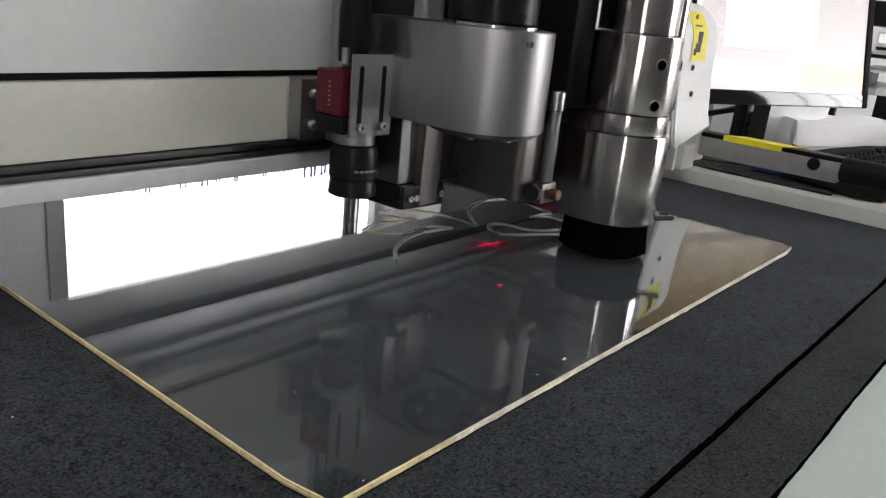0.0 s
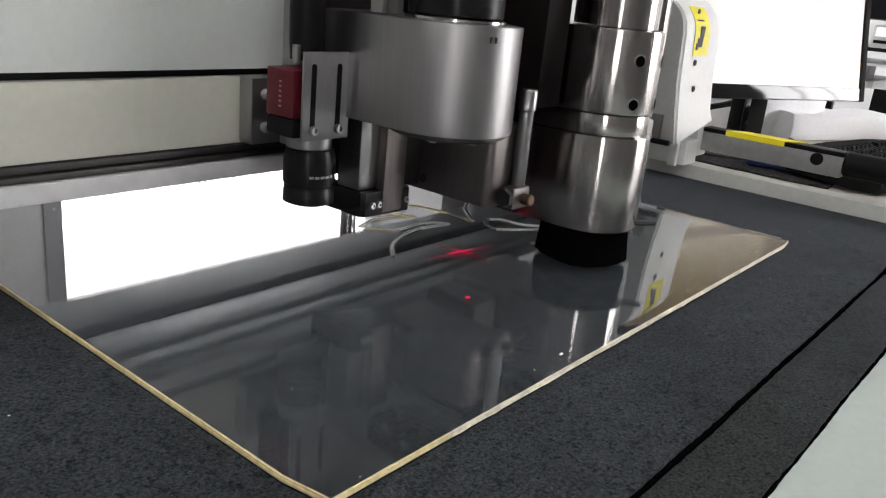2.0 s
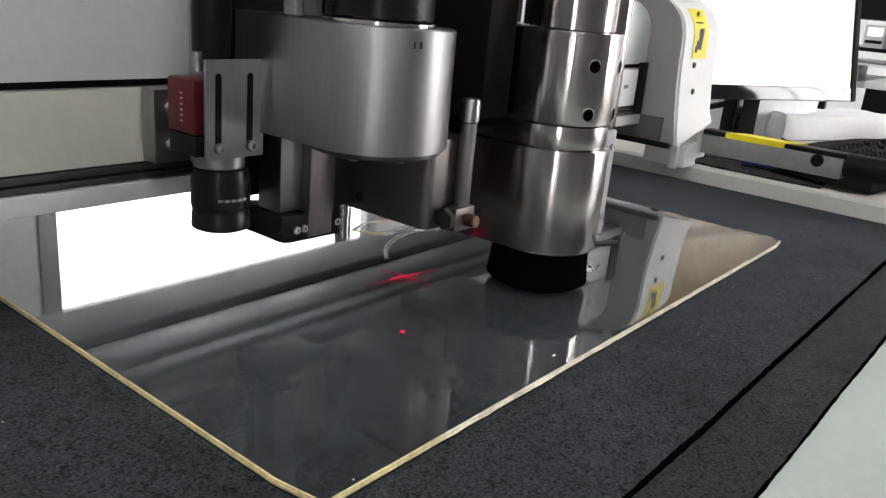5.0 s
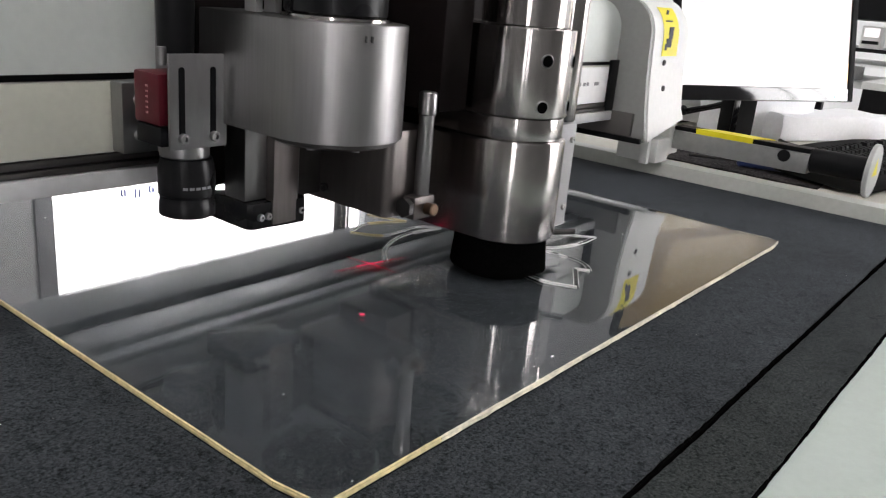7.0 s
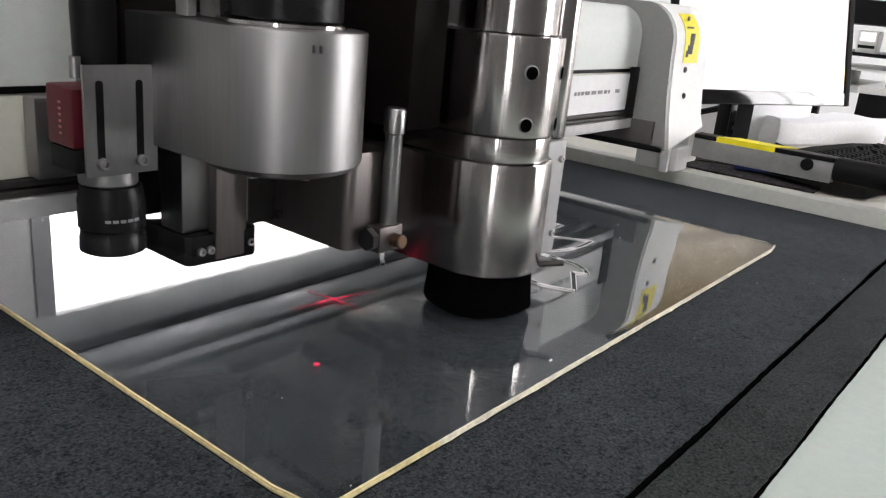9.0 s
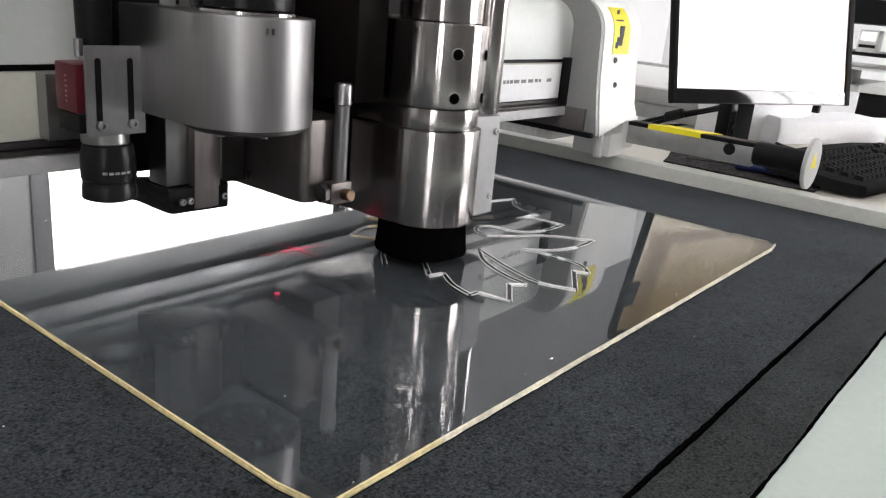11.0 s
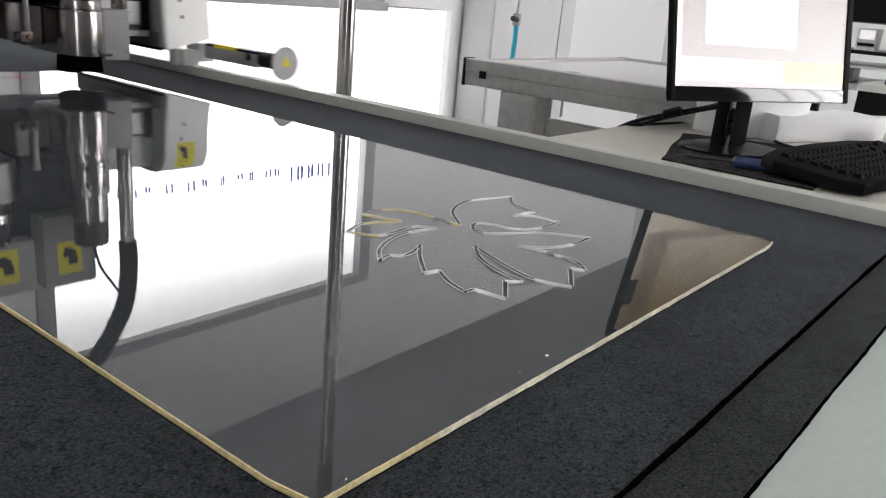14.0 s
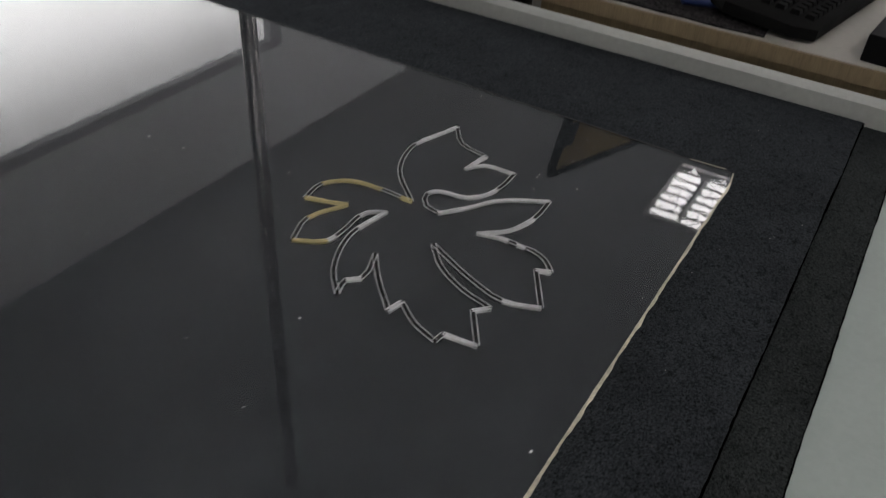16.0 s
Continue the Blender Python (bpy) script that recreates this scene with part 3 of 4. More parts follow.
# Outline of the leaf, lobe by lobe, in the order in which the knife goes round
LOBES = {
    "left_tips": [(.279, .220), (.300, .241), (.350, .261), (.399, .256), (.388, .270), (.349, .270), (.331, .272), (.314, .298), (.348, .309),
                  (.387, .293), (.379, .314), (.372, .332), (.401, .335), (.422, .316), (.428, .247)],
    "crown": [(.428, .247), (.469, .289), (.522, .305), (.546, .299), (.582, .289), (.553, .265), (.545, .231), (.512, .236), (.529, .224),
              (.533, .190), (.497, .190), (.467, .205), (.459, .236), (.449, .242), (.430, .231), (.427, .216)],
    "long_tip": [(.427, .216), (.447, .200), (.479, .181), (.509, .138), (.473, .137), (.442, .148), (.421, .169)],
    "right_tips": [(.421, .169), (.427, .148), (.427, .131), (.427, .114), (.421, .099), (.409, .088), (.404, .100), (.362, .074), (.351, .104),
                   (.358, .135), (.382, .192)],
    "near_lobe": [(.382, .192), (.360, .171), (.343, .137), (.337, .108), (.326, .118), (.293, .095), (.289, .123), (.278, .124), (.285, .147),
                  (.301, .171), (.286, .174), (.316, .206), (.340, .226), (.306, .216), (.297, .225), (.279, .220)],
}
# When the knife passes, lobe by lobe (None: before the clip begins); fractions of the lobe's run and seconds
PASSES = {"left_tips": None, "crown": None, "long_tip": [(0, -3), (.52, -.3), (1, 1.0)],
          "right_tips": [(0, 1.0), (.33, 2.6), (.56, 4.0), (.72, 5.0), (1, 6.2)],
          "near_lobe": [(0, 6.2), (.28, 7.4), (.44, 8.1), (.55, 9.0), (.66, 9.7), (.82, 11.0), (1, 12.4)]}


def groove(a, b, sheet, mat):
    """A short run of the cut: rims as painted glints, the wall down through the sheet, the kerf floor."""
    a, b = Vector((*a, 0)), Vector((*b, 0))
    d = (b - a).normalized()
    n = Vector((-d.y, d.x, 0))
    a, b = a - d * .0006, b + d * .0006
    bm = bmesh.new()
    def solid(w0, w1, z0, z1, slot):
        p = [a + n * w0, b + n * w0, b + n * w1, a + n * w1]
        lo, hi = ([bm.verts.new(q + Vector((0, 0, z))) for q in p] for z in (z0, z1))
        for f in [lo[::-1], hi] + [(lo[i], lo[(i + 1) % 4], hi[(i + 1) % 4], hi[i]) for i in range(4)]:
            bm.faces.new(f).material_index = slot
    # rims swell and thin along the run; dark pieces carry painted shade
    swell = .95 + .7 * noise.noise(Vector((a.x * 45, a.y * 45, 2)))
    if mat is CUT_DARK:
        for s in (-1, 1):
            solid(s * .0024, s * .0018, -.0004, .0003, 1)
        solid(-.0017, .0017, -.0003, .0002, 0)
    else:
        for s in (-1, 1):
            solid(s * .0022 * swell, s * .0004, -.0004, .0003, 1)
    # floor strip painted dark or pale like its run
    solid(-.0022, .0022, -THICK + .0003, -THICK + .0005, 2 if mat is CUT_DARK else 0)
    for s in ((-1, 1) if mat is CUT_DARK else (0,)):
        wall = [bm.verts.new(q + n * s * .0012 + Vector((0, 0, z))) for q, z in ((a, -THICK + .0006), (b, -THICK + .0006), (b, .0001), (a, .0001))]
        bm.faces.new(wall).material_index = 0
    ob = part("cut_groove", turned(bm, Matrix.Translation((-.34, 0, THICK))), mat, sheet, smooth=False)
    ob.data.materials.append(YELLOW_RIM if mat is FROST_YELLOW else CUT_RIM)
    ob.data.materials.append(BRISTLE)
    return ob


def smooth_run(points, i):
    """Tangents at both ends of one run: the drawn curve flows through gentle turns and breaks at sharp ones."""
    def way(k):
        return (Vector(points[k + 1]) - Vector(points[k]))
    d = way(i)
    out = []
    for k, nb in ((i, i - 1), (i + 1, i + 1)):
        if 0 <= nb < len(points) - 1 and way(nb).angle(d) < radians(62):
            out.append((way(nb).normalized() + d.normalized()).normalized() * d.length)
        else:
            out.append(d.copy())
    return out


SHEET = acrylic_sheet()
RISING = []
for lobe, points in LOBES.items():
    runs = [(Vector(q) - Vector(p)).length for p, q in zip(points, points[1:])]
    total, gone = sum(runs), 0
    for i, (p, q) in enumerate(zip(points, points[1:])):
        pieces = max(2, round(runs[i] / .011))
        m0, m1 = smooth_run(points, i)

        def at_run(u):
            v0, v1 = Vector(p), Vector(q)
            return v0 * (2 * u ** 3 - 3 * u * u + 1) + m0 * (u ** 3 - 2 * u * u + u) + v1 * (3 * u * u - 2 * u ** 3) + m1 * (u ** 3 - u * u)
        for k in range(pieces):
            u0, u1 = k / pieces, (k + 1) / pieces
            c0, c1 = at_run(u0), at_run(u1)
            # tone painted by direction: runs along the camera's view dark, crossing runs pale
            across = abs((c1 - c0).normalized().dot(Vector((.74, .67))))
            tone_of = CUT_DARK if across > .66 else FROST_YELLOW if (lobe == "left_tips" and i > 5) or (lobe == "crown" and i < 2) else FROST_WALL
            g = groove(c0, c1, SHEET, tone_of)
            times = PASSES[lobe]
            if times:
                at = (gone + runs[i] * (u0 + u1) / 2) / total
                when = float(np.interp(at, [f for f, _ in times], [s for _, s in times]))
                if when > 0:
                    RISING.append((g, when))
        gone += runs[i]


def debris():
    """Small pale chips of acrylic lying on the sheet and the felt."""
    rnd = random.Random(21)
    bm = bmesh.new()
    for i in range(120):
        x, y = rnd.uniform(-.1, .85), rnd.uniform(-.09, .9) ** 1.0
        on = 0 < x < .68 and 0 < y
        z = .0003 if on else -.0050
        r = rnd.uniform(.0004, .0011) * (1.6 if rnd.random() < .1 else 1)
        r *= 1 if on else .55
        a = rnd.uniform(0, 6)
        top = bm.verts.new((x, y, z + r * .7))
        ring = [bm.verts.new((x + r * rnd.uniform(.6, 1.6) * math.cos(a + k * 1.57), y + r * rnd.uniform(.5, 1) * math.sin(a + k * 1.57), z)) for k in range(4)]
        for k in range(4):
            bm.faces.new((ring[k], ring[(k + 1) % 4], top))
        bm.faces.new(ring[::-1])
    tagged(part("acrylic_chips", bm, CUT_WALL, smooth=False), "pale acrylic chips scattered on sheet and felt", "debris", kind="stuff")


debris()


# ---- the gantry ----
def gantry():
    g = tagged(empty("gantry"), "travelling gantry beam in cream enamel with white end cover", "gantry")
    L, R = -.93, .834
    part("lower_panel", box(L, R, .165, .19, .097, .148, .002), BEAM_PAINT, g, "cream lower beam panel")
    part("slot", box(L, R, .172, .20, .147, .154), BLACK, g, "black slot", smooth=False)
    top = [(.165, .1535), (.165, .195)] + [(.165 + .035 * (1 - math.cos(a)), .195 + .04 * math.sin(a)) for a in np.linspace(.15, math.pi / 2, 10)] + [(.30, .235), (.30, .1535)]
    part("upper_cover", slab_yz(top, L, R), BEAM_GREEN, g, "pale green rounded beam cover")
    part("beam", box(L, R, .195, .316, .085, .1525), COVER_GREY, g, smooth=False)
    part("guide_strip", box(L, R, .163, .20, .0915, .0965, .001), DARK_STEEL, g)
    part("guide_rail", box(L, R, .161, .20, .0862, .0905, .001), DARK_STEEL, g)
    part("lower_bar", box(L, R, .158, .178, .0725, .0855, .0012), BAR_PAINT, g, "pale grey lower bar")
    for y0, y1 in ((.1875, .2015), (.2135, .2525), (.2765, .341)):
        part("underside_strip", box(L, R, y0, y1, .0725, .0835, .001), UNDERSIDE, g, "bare aluminium strip under the beam")
    part("underside_channel", box(L, R, .179, .3405, .0837, .0849), BLACK, g, "black channel floor under the beam", smooth=False)
    part("rear_wall", box(L, R, .3165, .341, .0852, .15, .001), COVER_GREY, g)
    belt = part("belt", box(.30, R - .025, .1615, .1645, .0985, .1465), BELT, g, "white toothed drive belt with printing", smooth=False)
    rnd = random.Random(3)
    x = .50
    while x < .785:
        w = rnd.choice((.007, .009, .009, .016))
        part("print_bar", box(x, x + w * .72, .1606, .1612, .1225, .127), GREY_INK, belt, smooth=False)
        x += w + (.014 if rnd.random() < .18 else .001)
    # end cover: profile in y and z
    prof = [(.104, .048), (.104, .052), (.110, .09), (.1145, .13), (.1165, .165), (.1175, .19)]
    prof += [(.1175 + .0475 * (1 - math.cos(u)), .190 + .053 * math.sin(u)) for u in np.linspace(.12, math.pi / 2, 14)] + [(.50, .243), (.50, .048)]
    bm = slab_yz(prof, .8405, .960, .003)
    for v in bm.verts:
        if v.co.x > .925 and v.co.z < .06:
            v.co.z = .074
    cover = part("end_cover", bm, COVER_WHITE, g, "white enamelled end cover")
    # cover's inner face, its unlit side painted in as grey
    inner = part("inner_plate", slab_yz([(y + .0015, z) for y, z in prof], .8345, .840), COVER_GREY, g, "inner side plate with shade painted in grey")
    part("foot", box(.886, .928, .106, .17, .0125, .0475, .002), COVER_WHITE, g)
    part("guide_leg", box(.868, .876, .112, .124, .0125, .0475, .001), COVER_WHITE, g)
    # lower inner wall coloured for the shadow below the beam
    part("side_wall", box(.8285, .8342, .125, .50, .0535, .086, .0008), SHADED_STEEL, g, "inner side wall with shade painted in dark brown")
    part("side_rim", box(.8265, .8342, .108, .50, .0455, .053, .002), BLACK, g, "black rounded lower rim")
    part("end_stop", box(.812, .8335, .1595, .164, .086, .156, .001), BLACK, g)
    st = part("warning_sticker", sticker(), YELLOW, cover, "yellow warning sticker with a black hand sign", smooth=False)
    for bx0, bx1, z0, z1 in ((.886, .899, .190, .206), (.880, .897, .178, .190), (.876, .884, .174, .183), (.879, .900, .2125, .2145), (.888, .894, .222, .228)):
        part("sign_mark", box(bx0, bx1, sticker_y(z0) - .0014, sticker_y(z0) - .0004, z0, z1), INK, st, smooth=False)
    for x, z in ((.882, .157), (.887, .121)):
        part("screw", turned(screw_mesh(.0042, .004), Matrix.Translation((x, sticker_y(z) + .002, z)) @ pose(0, 0, 0, 90)), DARK_STEEL, cover)
    # sensor bar out in front of the cover
    bx, bz = .957, .049
    part("bracket", box(.930, .972, .110, .165, .020, .062, .003), COVER_WHITE, g)
    bar = part("bumper_bar", box(bx - .013, bx + .013, -.088, .109, bz - .019, bz + .009, .002), BAR_STEEL, g, "grey aluminium bumper bar")
    part("black_strip", box(bx - .0125, bx + .0125, -.088, .109, bz + .0092, bz + .0155, .001), BLACK, bar)
    part("hazard_tape", prism([(bx - .0137, .075), (bx - .0137, -.008), (bx + .0137, -.032), (bx + .0137, .052)], bz + .0088, bz + .0165), YELLOW, bar, "yellow hazard tape", smooth=False)
    part("hole_plug", rod((bx - .0130, -.055, bz + .001), (bx - .0145, -.055, bz + .001), .0085, 18), BLACK, bar)
    part("cap", rod((bx, -.0885, bz), (bx, -.162, bz), .017, 24, .002), BLACK, bar, "black rubber cap")
    disc = part("end_disc", rod((bx, -.1625, bz), (bx, -.1685, bz), .036, 40, .001), DISC_GREY, bar, "grey round end disc")
    tri = bmesh.new()
    f = tri.faces.new([tri.verts.new((bx + .016 * math.sin(a), -.1693, bz + .002 + .016 * math.cos(a))) for a in (0, 2 * math.pi / 3, 4 * math.pi / 3)])
    bmesh.ops.solidify(tri, geom=tri.faces[:], thickness=.0005)
    part("warning_triangle", tri, YELLOW, disc, "yellow warning triangle", smooth=False)
    return g


def sticker_y(z):
    """Where the curved front of the end cover stands at height z."""
    if z > .19:
        return .1175 + .0475 * (1 - math.sqrt(max(0, 1 - ((z - .190) / .053) ** 2)))
    return float(np.interp(z, [.052, .09, .13, .165, .19], [.104, .110, .1145, .1165, .1175]))


def sticker():
    """A thin label laid over the curved front of the end cover."""
    bm = bmesh.new()
    zs = np.linspace(.166, .231, 10)
    ys = [sticker_y(z) - .0002 for z in zs]
    rows = [[bm.verts.new((x, y - d, z)) for d in (.0004, .0010) for x in (.870, .920)] for y, z in zip(ys, zs)]
    for r, s in zip(rows, rows[1:]):
        bm.faces.new((r[2], r[3], s[3], s[2]))
        bm.faces.new((r[0], s[0], s[1], r[1]))
        bm.faces.new((r[0], r[2], s[2], s[0]))
        bm.faces.new((r[1], s[1], s[3], r[3]))
    return finish(bm)


GANTRY = gantry()


# ---- the cutting head ----
def cutting_head():
    h = tagged(empty("tool_carriage"), "machine cutting head with knife spindle, vision camera and marking tool", "tool carriage")
    part("carriage_plate", box(-.266, .12, .145, .1605, .099, .149, .002), SATIN, h)
    for x, z in ((-.254, .112), (-.254, .137)):
        part("bolt", turned(screw_mesh(.004, .005), Matrix.Translation((x, .145, z)) @ pose(0, 0, 0, 90)), BAR_STEEL, h)
    part("back_plate", box(-.225, .11, .118, .1445, .075, .36, .002), DARK_BLOCK, h, "dark steel back plate")
    # knife spindle: lower body, collar, upper body, motor neck
    part("spindle_body", prism(d_outline(-.040, .047, .115, 0), .034, .118, .0025), CHROME, h, "polished steel lower spindle body")
    part("collar", prism(d_outline(-.037, .043, .10, 0), .1185, .136, .001), CHROME, h)
    up = part("upper_body", prism(d_outline(-.036, .046, .115, 0), .1365, .206, .002), CHROME, h, "polished steel upper spindle body")
    for a in (-.51, .33):
        for z in (.182, .1462):
            cx, cy = .005 + .041 * math.sin(a), -.041 * math.cos(a)
            n = Vector((math.sin(a), -math.cos(a), 0))
            p = Vector((cx, cy, z))
            part("hole_rim", rod(p - n * .002, p + n * .0005, .0054, 20, .0004), SATIN, up, "bright chamfered rim")
            # solid black disc stands for the shade inside the bore
            part("black_bore_disc", rod(p - n * .004, p + n * .0008, .0046, 18), BRISTLE, up)
    part("motor_neck", lathe([(.036, .207), (.036, .262), (.033, .264)], 48, .008, .004), CHROME, h)
    part("motor", lathe([(.030, .265), (.034, .267), (.034, .315), (.026, .32)], 48, .008, .004), DARK_STEEL, h)
    # brush skirt
    bm = lathe([(.036, .0335), (.040, .033), (.041, .018), (.0425, .004), (.036, .003)], 60)
    rnd = random.Random(5)
    for v in bm.verts:
        if v.co.z < .01:
            v.co.z += .0012 * math.sin(3 * math.atan2(v.co.y, v.co.x)) + rnd.uniform(-.0005, .0005)
            v.co.x *= 1 + rnd.uniform(-.004, .006)
            v.co.y *= 1 + rnd.uniform(-.004, .006)
    part("brush_skirt", bm, BRISTLE, h, "black bristle brush skirt", smooth=False)
    part("set_screw", rod((.028, -.036, .036), (.040, -.050, .038), .0025, 10), DARK_STEEL, h)
    # guide post at the spindle's flank
    post = part("guide_post", lathe([(.0145, .122), (.0155, .124), (.0155, .33), (.0145, .332)], 32, .093, .012), CHROME, h, "polished guide post")
    part("post_block", box(.052, .106, -.002, .05, .022, .1205, .002), COVER_DULL, h)
    for z in (.04, .105):
        part("bolt", turned(screw_mesh(.003, .003), Matrix.Translation((.098, -.002, z)) @ pose(0, 0, 0, 90)), BAR_STEEL, h)
    part("hose", tube([(.093, .012, .33), (.095, .015, .40), (.085, .03, .50), (.03, .06, .62), (-.05, .1, .72)], .019, 14, .08), BLACK, h, "black corrugated hose")
    part("cable", tube([(.01, .0, .32), (.02, -.005, .37), (.05, .0, .42), (.075, .02, .45)], .003, 8), BLACK, h)
    # lower block with the clamp rod
    blk = part("clamp_block", prism(rounded_plan(-.121, -.080, .0265, .118, .007), .057, .124, .0012), WARM_STEEL, h, "warm grey machined clamp block")
    part("block_screw", turned(screw_mesh(.004, .003), Matrix.Translation((-.121, .094, .068)) @ pose(0, 0, 0, 0, -90)), DARK_STEEL, blk)
    part("clamp_rod", lathe([(.0055, .06), (.006, .062), (.006, .136), (.0072, .137), (.0072, .152), (.0062, .1535)], 24, -.087, .021), SATIN, h, "satin knurled clamp rod")
    part("clamp", box(-.103, -.080, .013, .0255, .056, .074, .0015), WARM_STEEL, h)
    part("clamp_screw", rod((-.089, .013, .064), (-.089, .004, .0645), .0050, 18, .001), COPPER, h, "copper slotted screw")
    part("hex_nut", turned(lathe([(.008, 0), (.008, .005)], 6), Matrix.Translation((-.110, .019, .066)) @ pose(0, 0, 0, 0, 90)), DARK_STEEL, h)
    part("side_plate", box(-.076, -.042, .058, .117, .045, .118, .002), WARM_STEEL, h)
    part("dark_block", box(-.075, -.040, .02, .117, .137, .232, .002), DARK_BLOCK, h, "dark steel tool carrier")
    for x0, x1, y0, z0, sx in ((-.066, .046, .062, .267, -.012), (-.222, -.078, .073, .312, -.14)):
        cover = part("motor_cover", box(x0, x1, y0, .1175, z0, .425, .006), COVER_DULL, h, "pale grey motor cover with yellow sticker")
        lab = part("warning_sticker", box(sx - .026, sx + .026, y0 - .0012, y0 - .0004, .325, .397), YELLOW, cover, "yellow warning sticker", smooth=False)
        for bx0, bx1, bz0, bz1 in ((-.014, .012, .345, .360), (-.004, .016, .358, .378), (-.012, .004, .338, .347)):
            part("sign_mark", box(sx + bx0, sx + bx1, y0 - .0019, y0 - .0013, bz0, bz1), INK, lab, smooth=False)
    # round-nosed tool housing with its motor
    part("tool_housing", prism(d_outline(-.223, -.1255, .117, .033), .127, .203, .0014), BRUSHED, h, "brushed aluminium round-nosed tool housing")
    part("housing_flange", lathe([(.041, .1225), (.0445, .1242), (.0445, .1266)], 48, -.174, .032), DARK_STEEL, h)
    for a in range(6):
        part("flange_screw", lathe([(.003, .120), (.003, .1245)], 12, -.176 + .029 * math.cos(a * 1.05 + .3), .03 + .029 * math.sin(a * 1.05 + .3)), SATIN, h)
    part("motor_flange", lathe([(.037, .2035), (.037, .2055), (.034, .206)], 48, -.174, .034), CHROME, h)
    part("tool_motor", lathe([(.0335, .2065), (.0345, .2075), (.0345, .225), (.033, .2265)], 48, -.174, .034), BLACK_GLOSS, h)
    part("knurled_ring", lathe([(.034, .227), (.0355, .2285), (.0355, .246), (.034, .2475)], 60, -.174, .034), CHROME, h)
    part("tool_cap", lathe([(.030, .248), (.030, .29), (.02, .30)], 40, -.174, .034), BLACK_GLOSS, h)
    for x in (-.212, -.196):
        part("standoff", box(x, x + .006, .07, .082, .2035, .30, .001), BAR_STEEL, h)
    part("linear_rail", box(-.243, -.229, .125, .14, .10, .36, .001), SATIN, h)
    part("marks", box(-.1885, -.1875, -.0150, -.0125, .1925, .1965), INK, h, smooth=False)
    part("marks", box(-.1925, -.1915, -.0135, -.0125, .1925, .1965), INK, h, smooth=False)
    # marking tool
    part("tool_column", box(-.202, -.150, .093, .1175, .067, .127, .0015), SATIN, h, "satin aluminium tool column")
    part("tool_cover", box(-.183, -.159, .0835, .0925, .0485, .124, .0008), WARM_STEEL, h)
    base = part("tool_base", prism([(-.203, .139), (-.203, .089), (-.200, .086), (-.153, .083), (-.149, .087), (-.149, .100), (-.154, .104), (-.154, .117)], .0465, .0665, .001), BLACK_GLOSS, h, "black anodised tool base")
    for x in (-.194, -.187, -.155):
        part("base_screw", turned(screw_mesh(.0028, .003), Matrix.Translation((x, .0852, .056)) @ pose(0, 0, 0, 90)), SATIN, base)
    part("spacer_block", box(-.147, -.121, .100, .1175, .062, .126, .0015), DARK_STEEL, h)
    # vision camera
    bm = prism([(-.2645, .0895), (-.2205, .0895), (-.2205, .118), (-.2225, .118), (-.2225, .0915), (-.2645, .0915)], .112, .1745, .0004)
    br = part("camera_bracket", bm, SATIN, h, "satin aluminium camera bracket with two slots")
    for x in (-.2555, -.2315):
        slot = part("slot", turned(prism([(x + .0022 * math.cos(a), .0205 * (1 if math.sin(a) > 0 else -1) + .0022 * math.sin(a)) for a in np.linspace(.01, 2 * math.pi - .3, 16)], 0, .0012),
                                   Matrix.Translation((0, .0902, .1435)) @ pose(0, 0, 0, 90)), BLACK, br)
        part("bolt", turned(screw_mesh(.0036, .004), Matrix.Translation((x, .0893, .1195)) @ pose(0, 0, 0, 90)), SATIN, br)
    camera_body = part("camera_body", box(-.268, -.229, .0965, .126, .127, .161, .002), RED, h, "red anodised camera body")
    for i in range(6):
        part("letter_bar", box(-.2684, -.2679, .109, .1114, .134 + i * .0035, .1352 + i * .0035), LETTER_PINK, camera_body, smooth=False)
    part("camera_front", box(-.267, -.230, .0965, .126, .113, .1265, .0015), BLACK, h)
    part("camera_plug", lathe([(.011, .1665), (.012, .178), (.0125, .205), (.009, .23), (.007, .30)], 20, -.246, .110), BLACK, h)
    part("plug_screw", lathe([(.003, .1665), (.003, .178)], 12, -.263, .100), SATIN, h)
    part("lens_mount", lathe([(.0160, .1035), (.0168, .1045), (.0168, .112), (.0160, .1128)], 40, -.2425, .107), SATIN, h, "silver lens mount ring")
    lens = part("lens", lathe([(.0172, .0615), (.0192, .0625), (.0192, .071), (.0185, .072), (.0185, .076), (.0195, .077), (.0195, .094), (.0175, .1025), (.0165, .1033)], 44, -.241, .107), BLACK_GLOSS, h, "black camera lens with white scale marks")
    for k in range(5):
        a = -2.2 + k * .22
        part("scale_mark", turned(box(-.0016, .0016, -.0002, .0004, -.0009, .0009), Matrix.Translation((-.241 + .0196 * math.cos(a), .107 + .0196 * math.sin(a), .084)) @ Matrix.Rotation(a + math.pi / 2, 4, 'Z')), GREY_INK, lens, smooth=False)
    return h


HEAD = cutting_head()


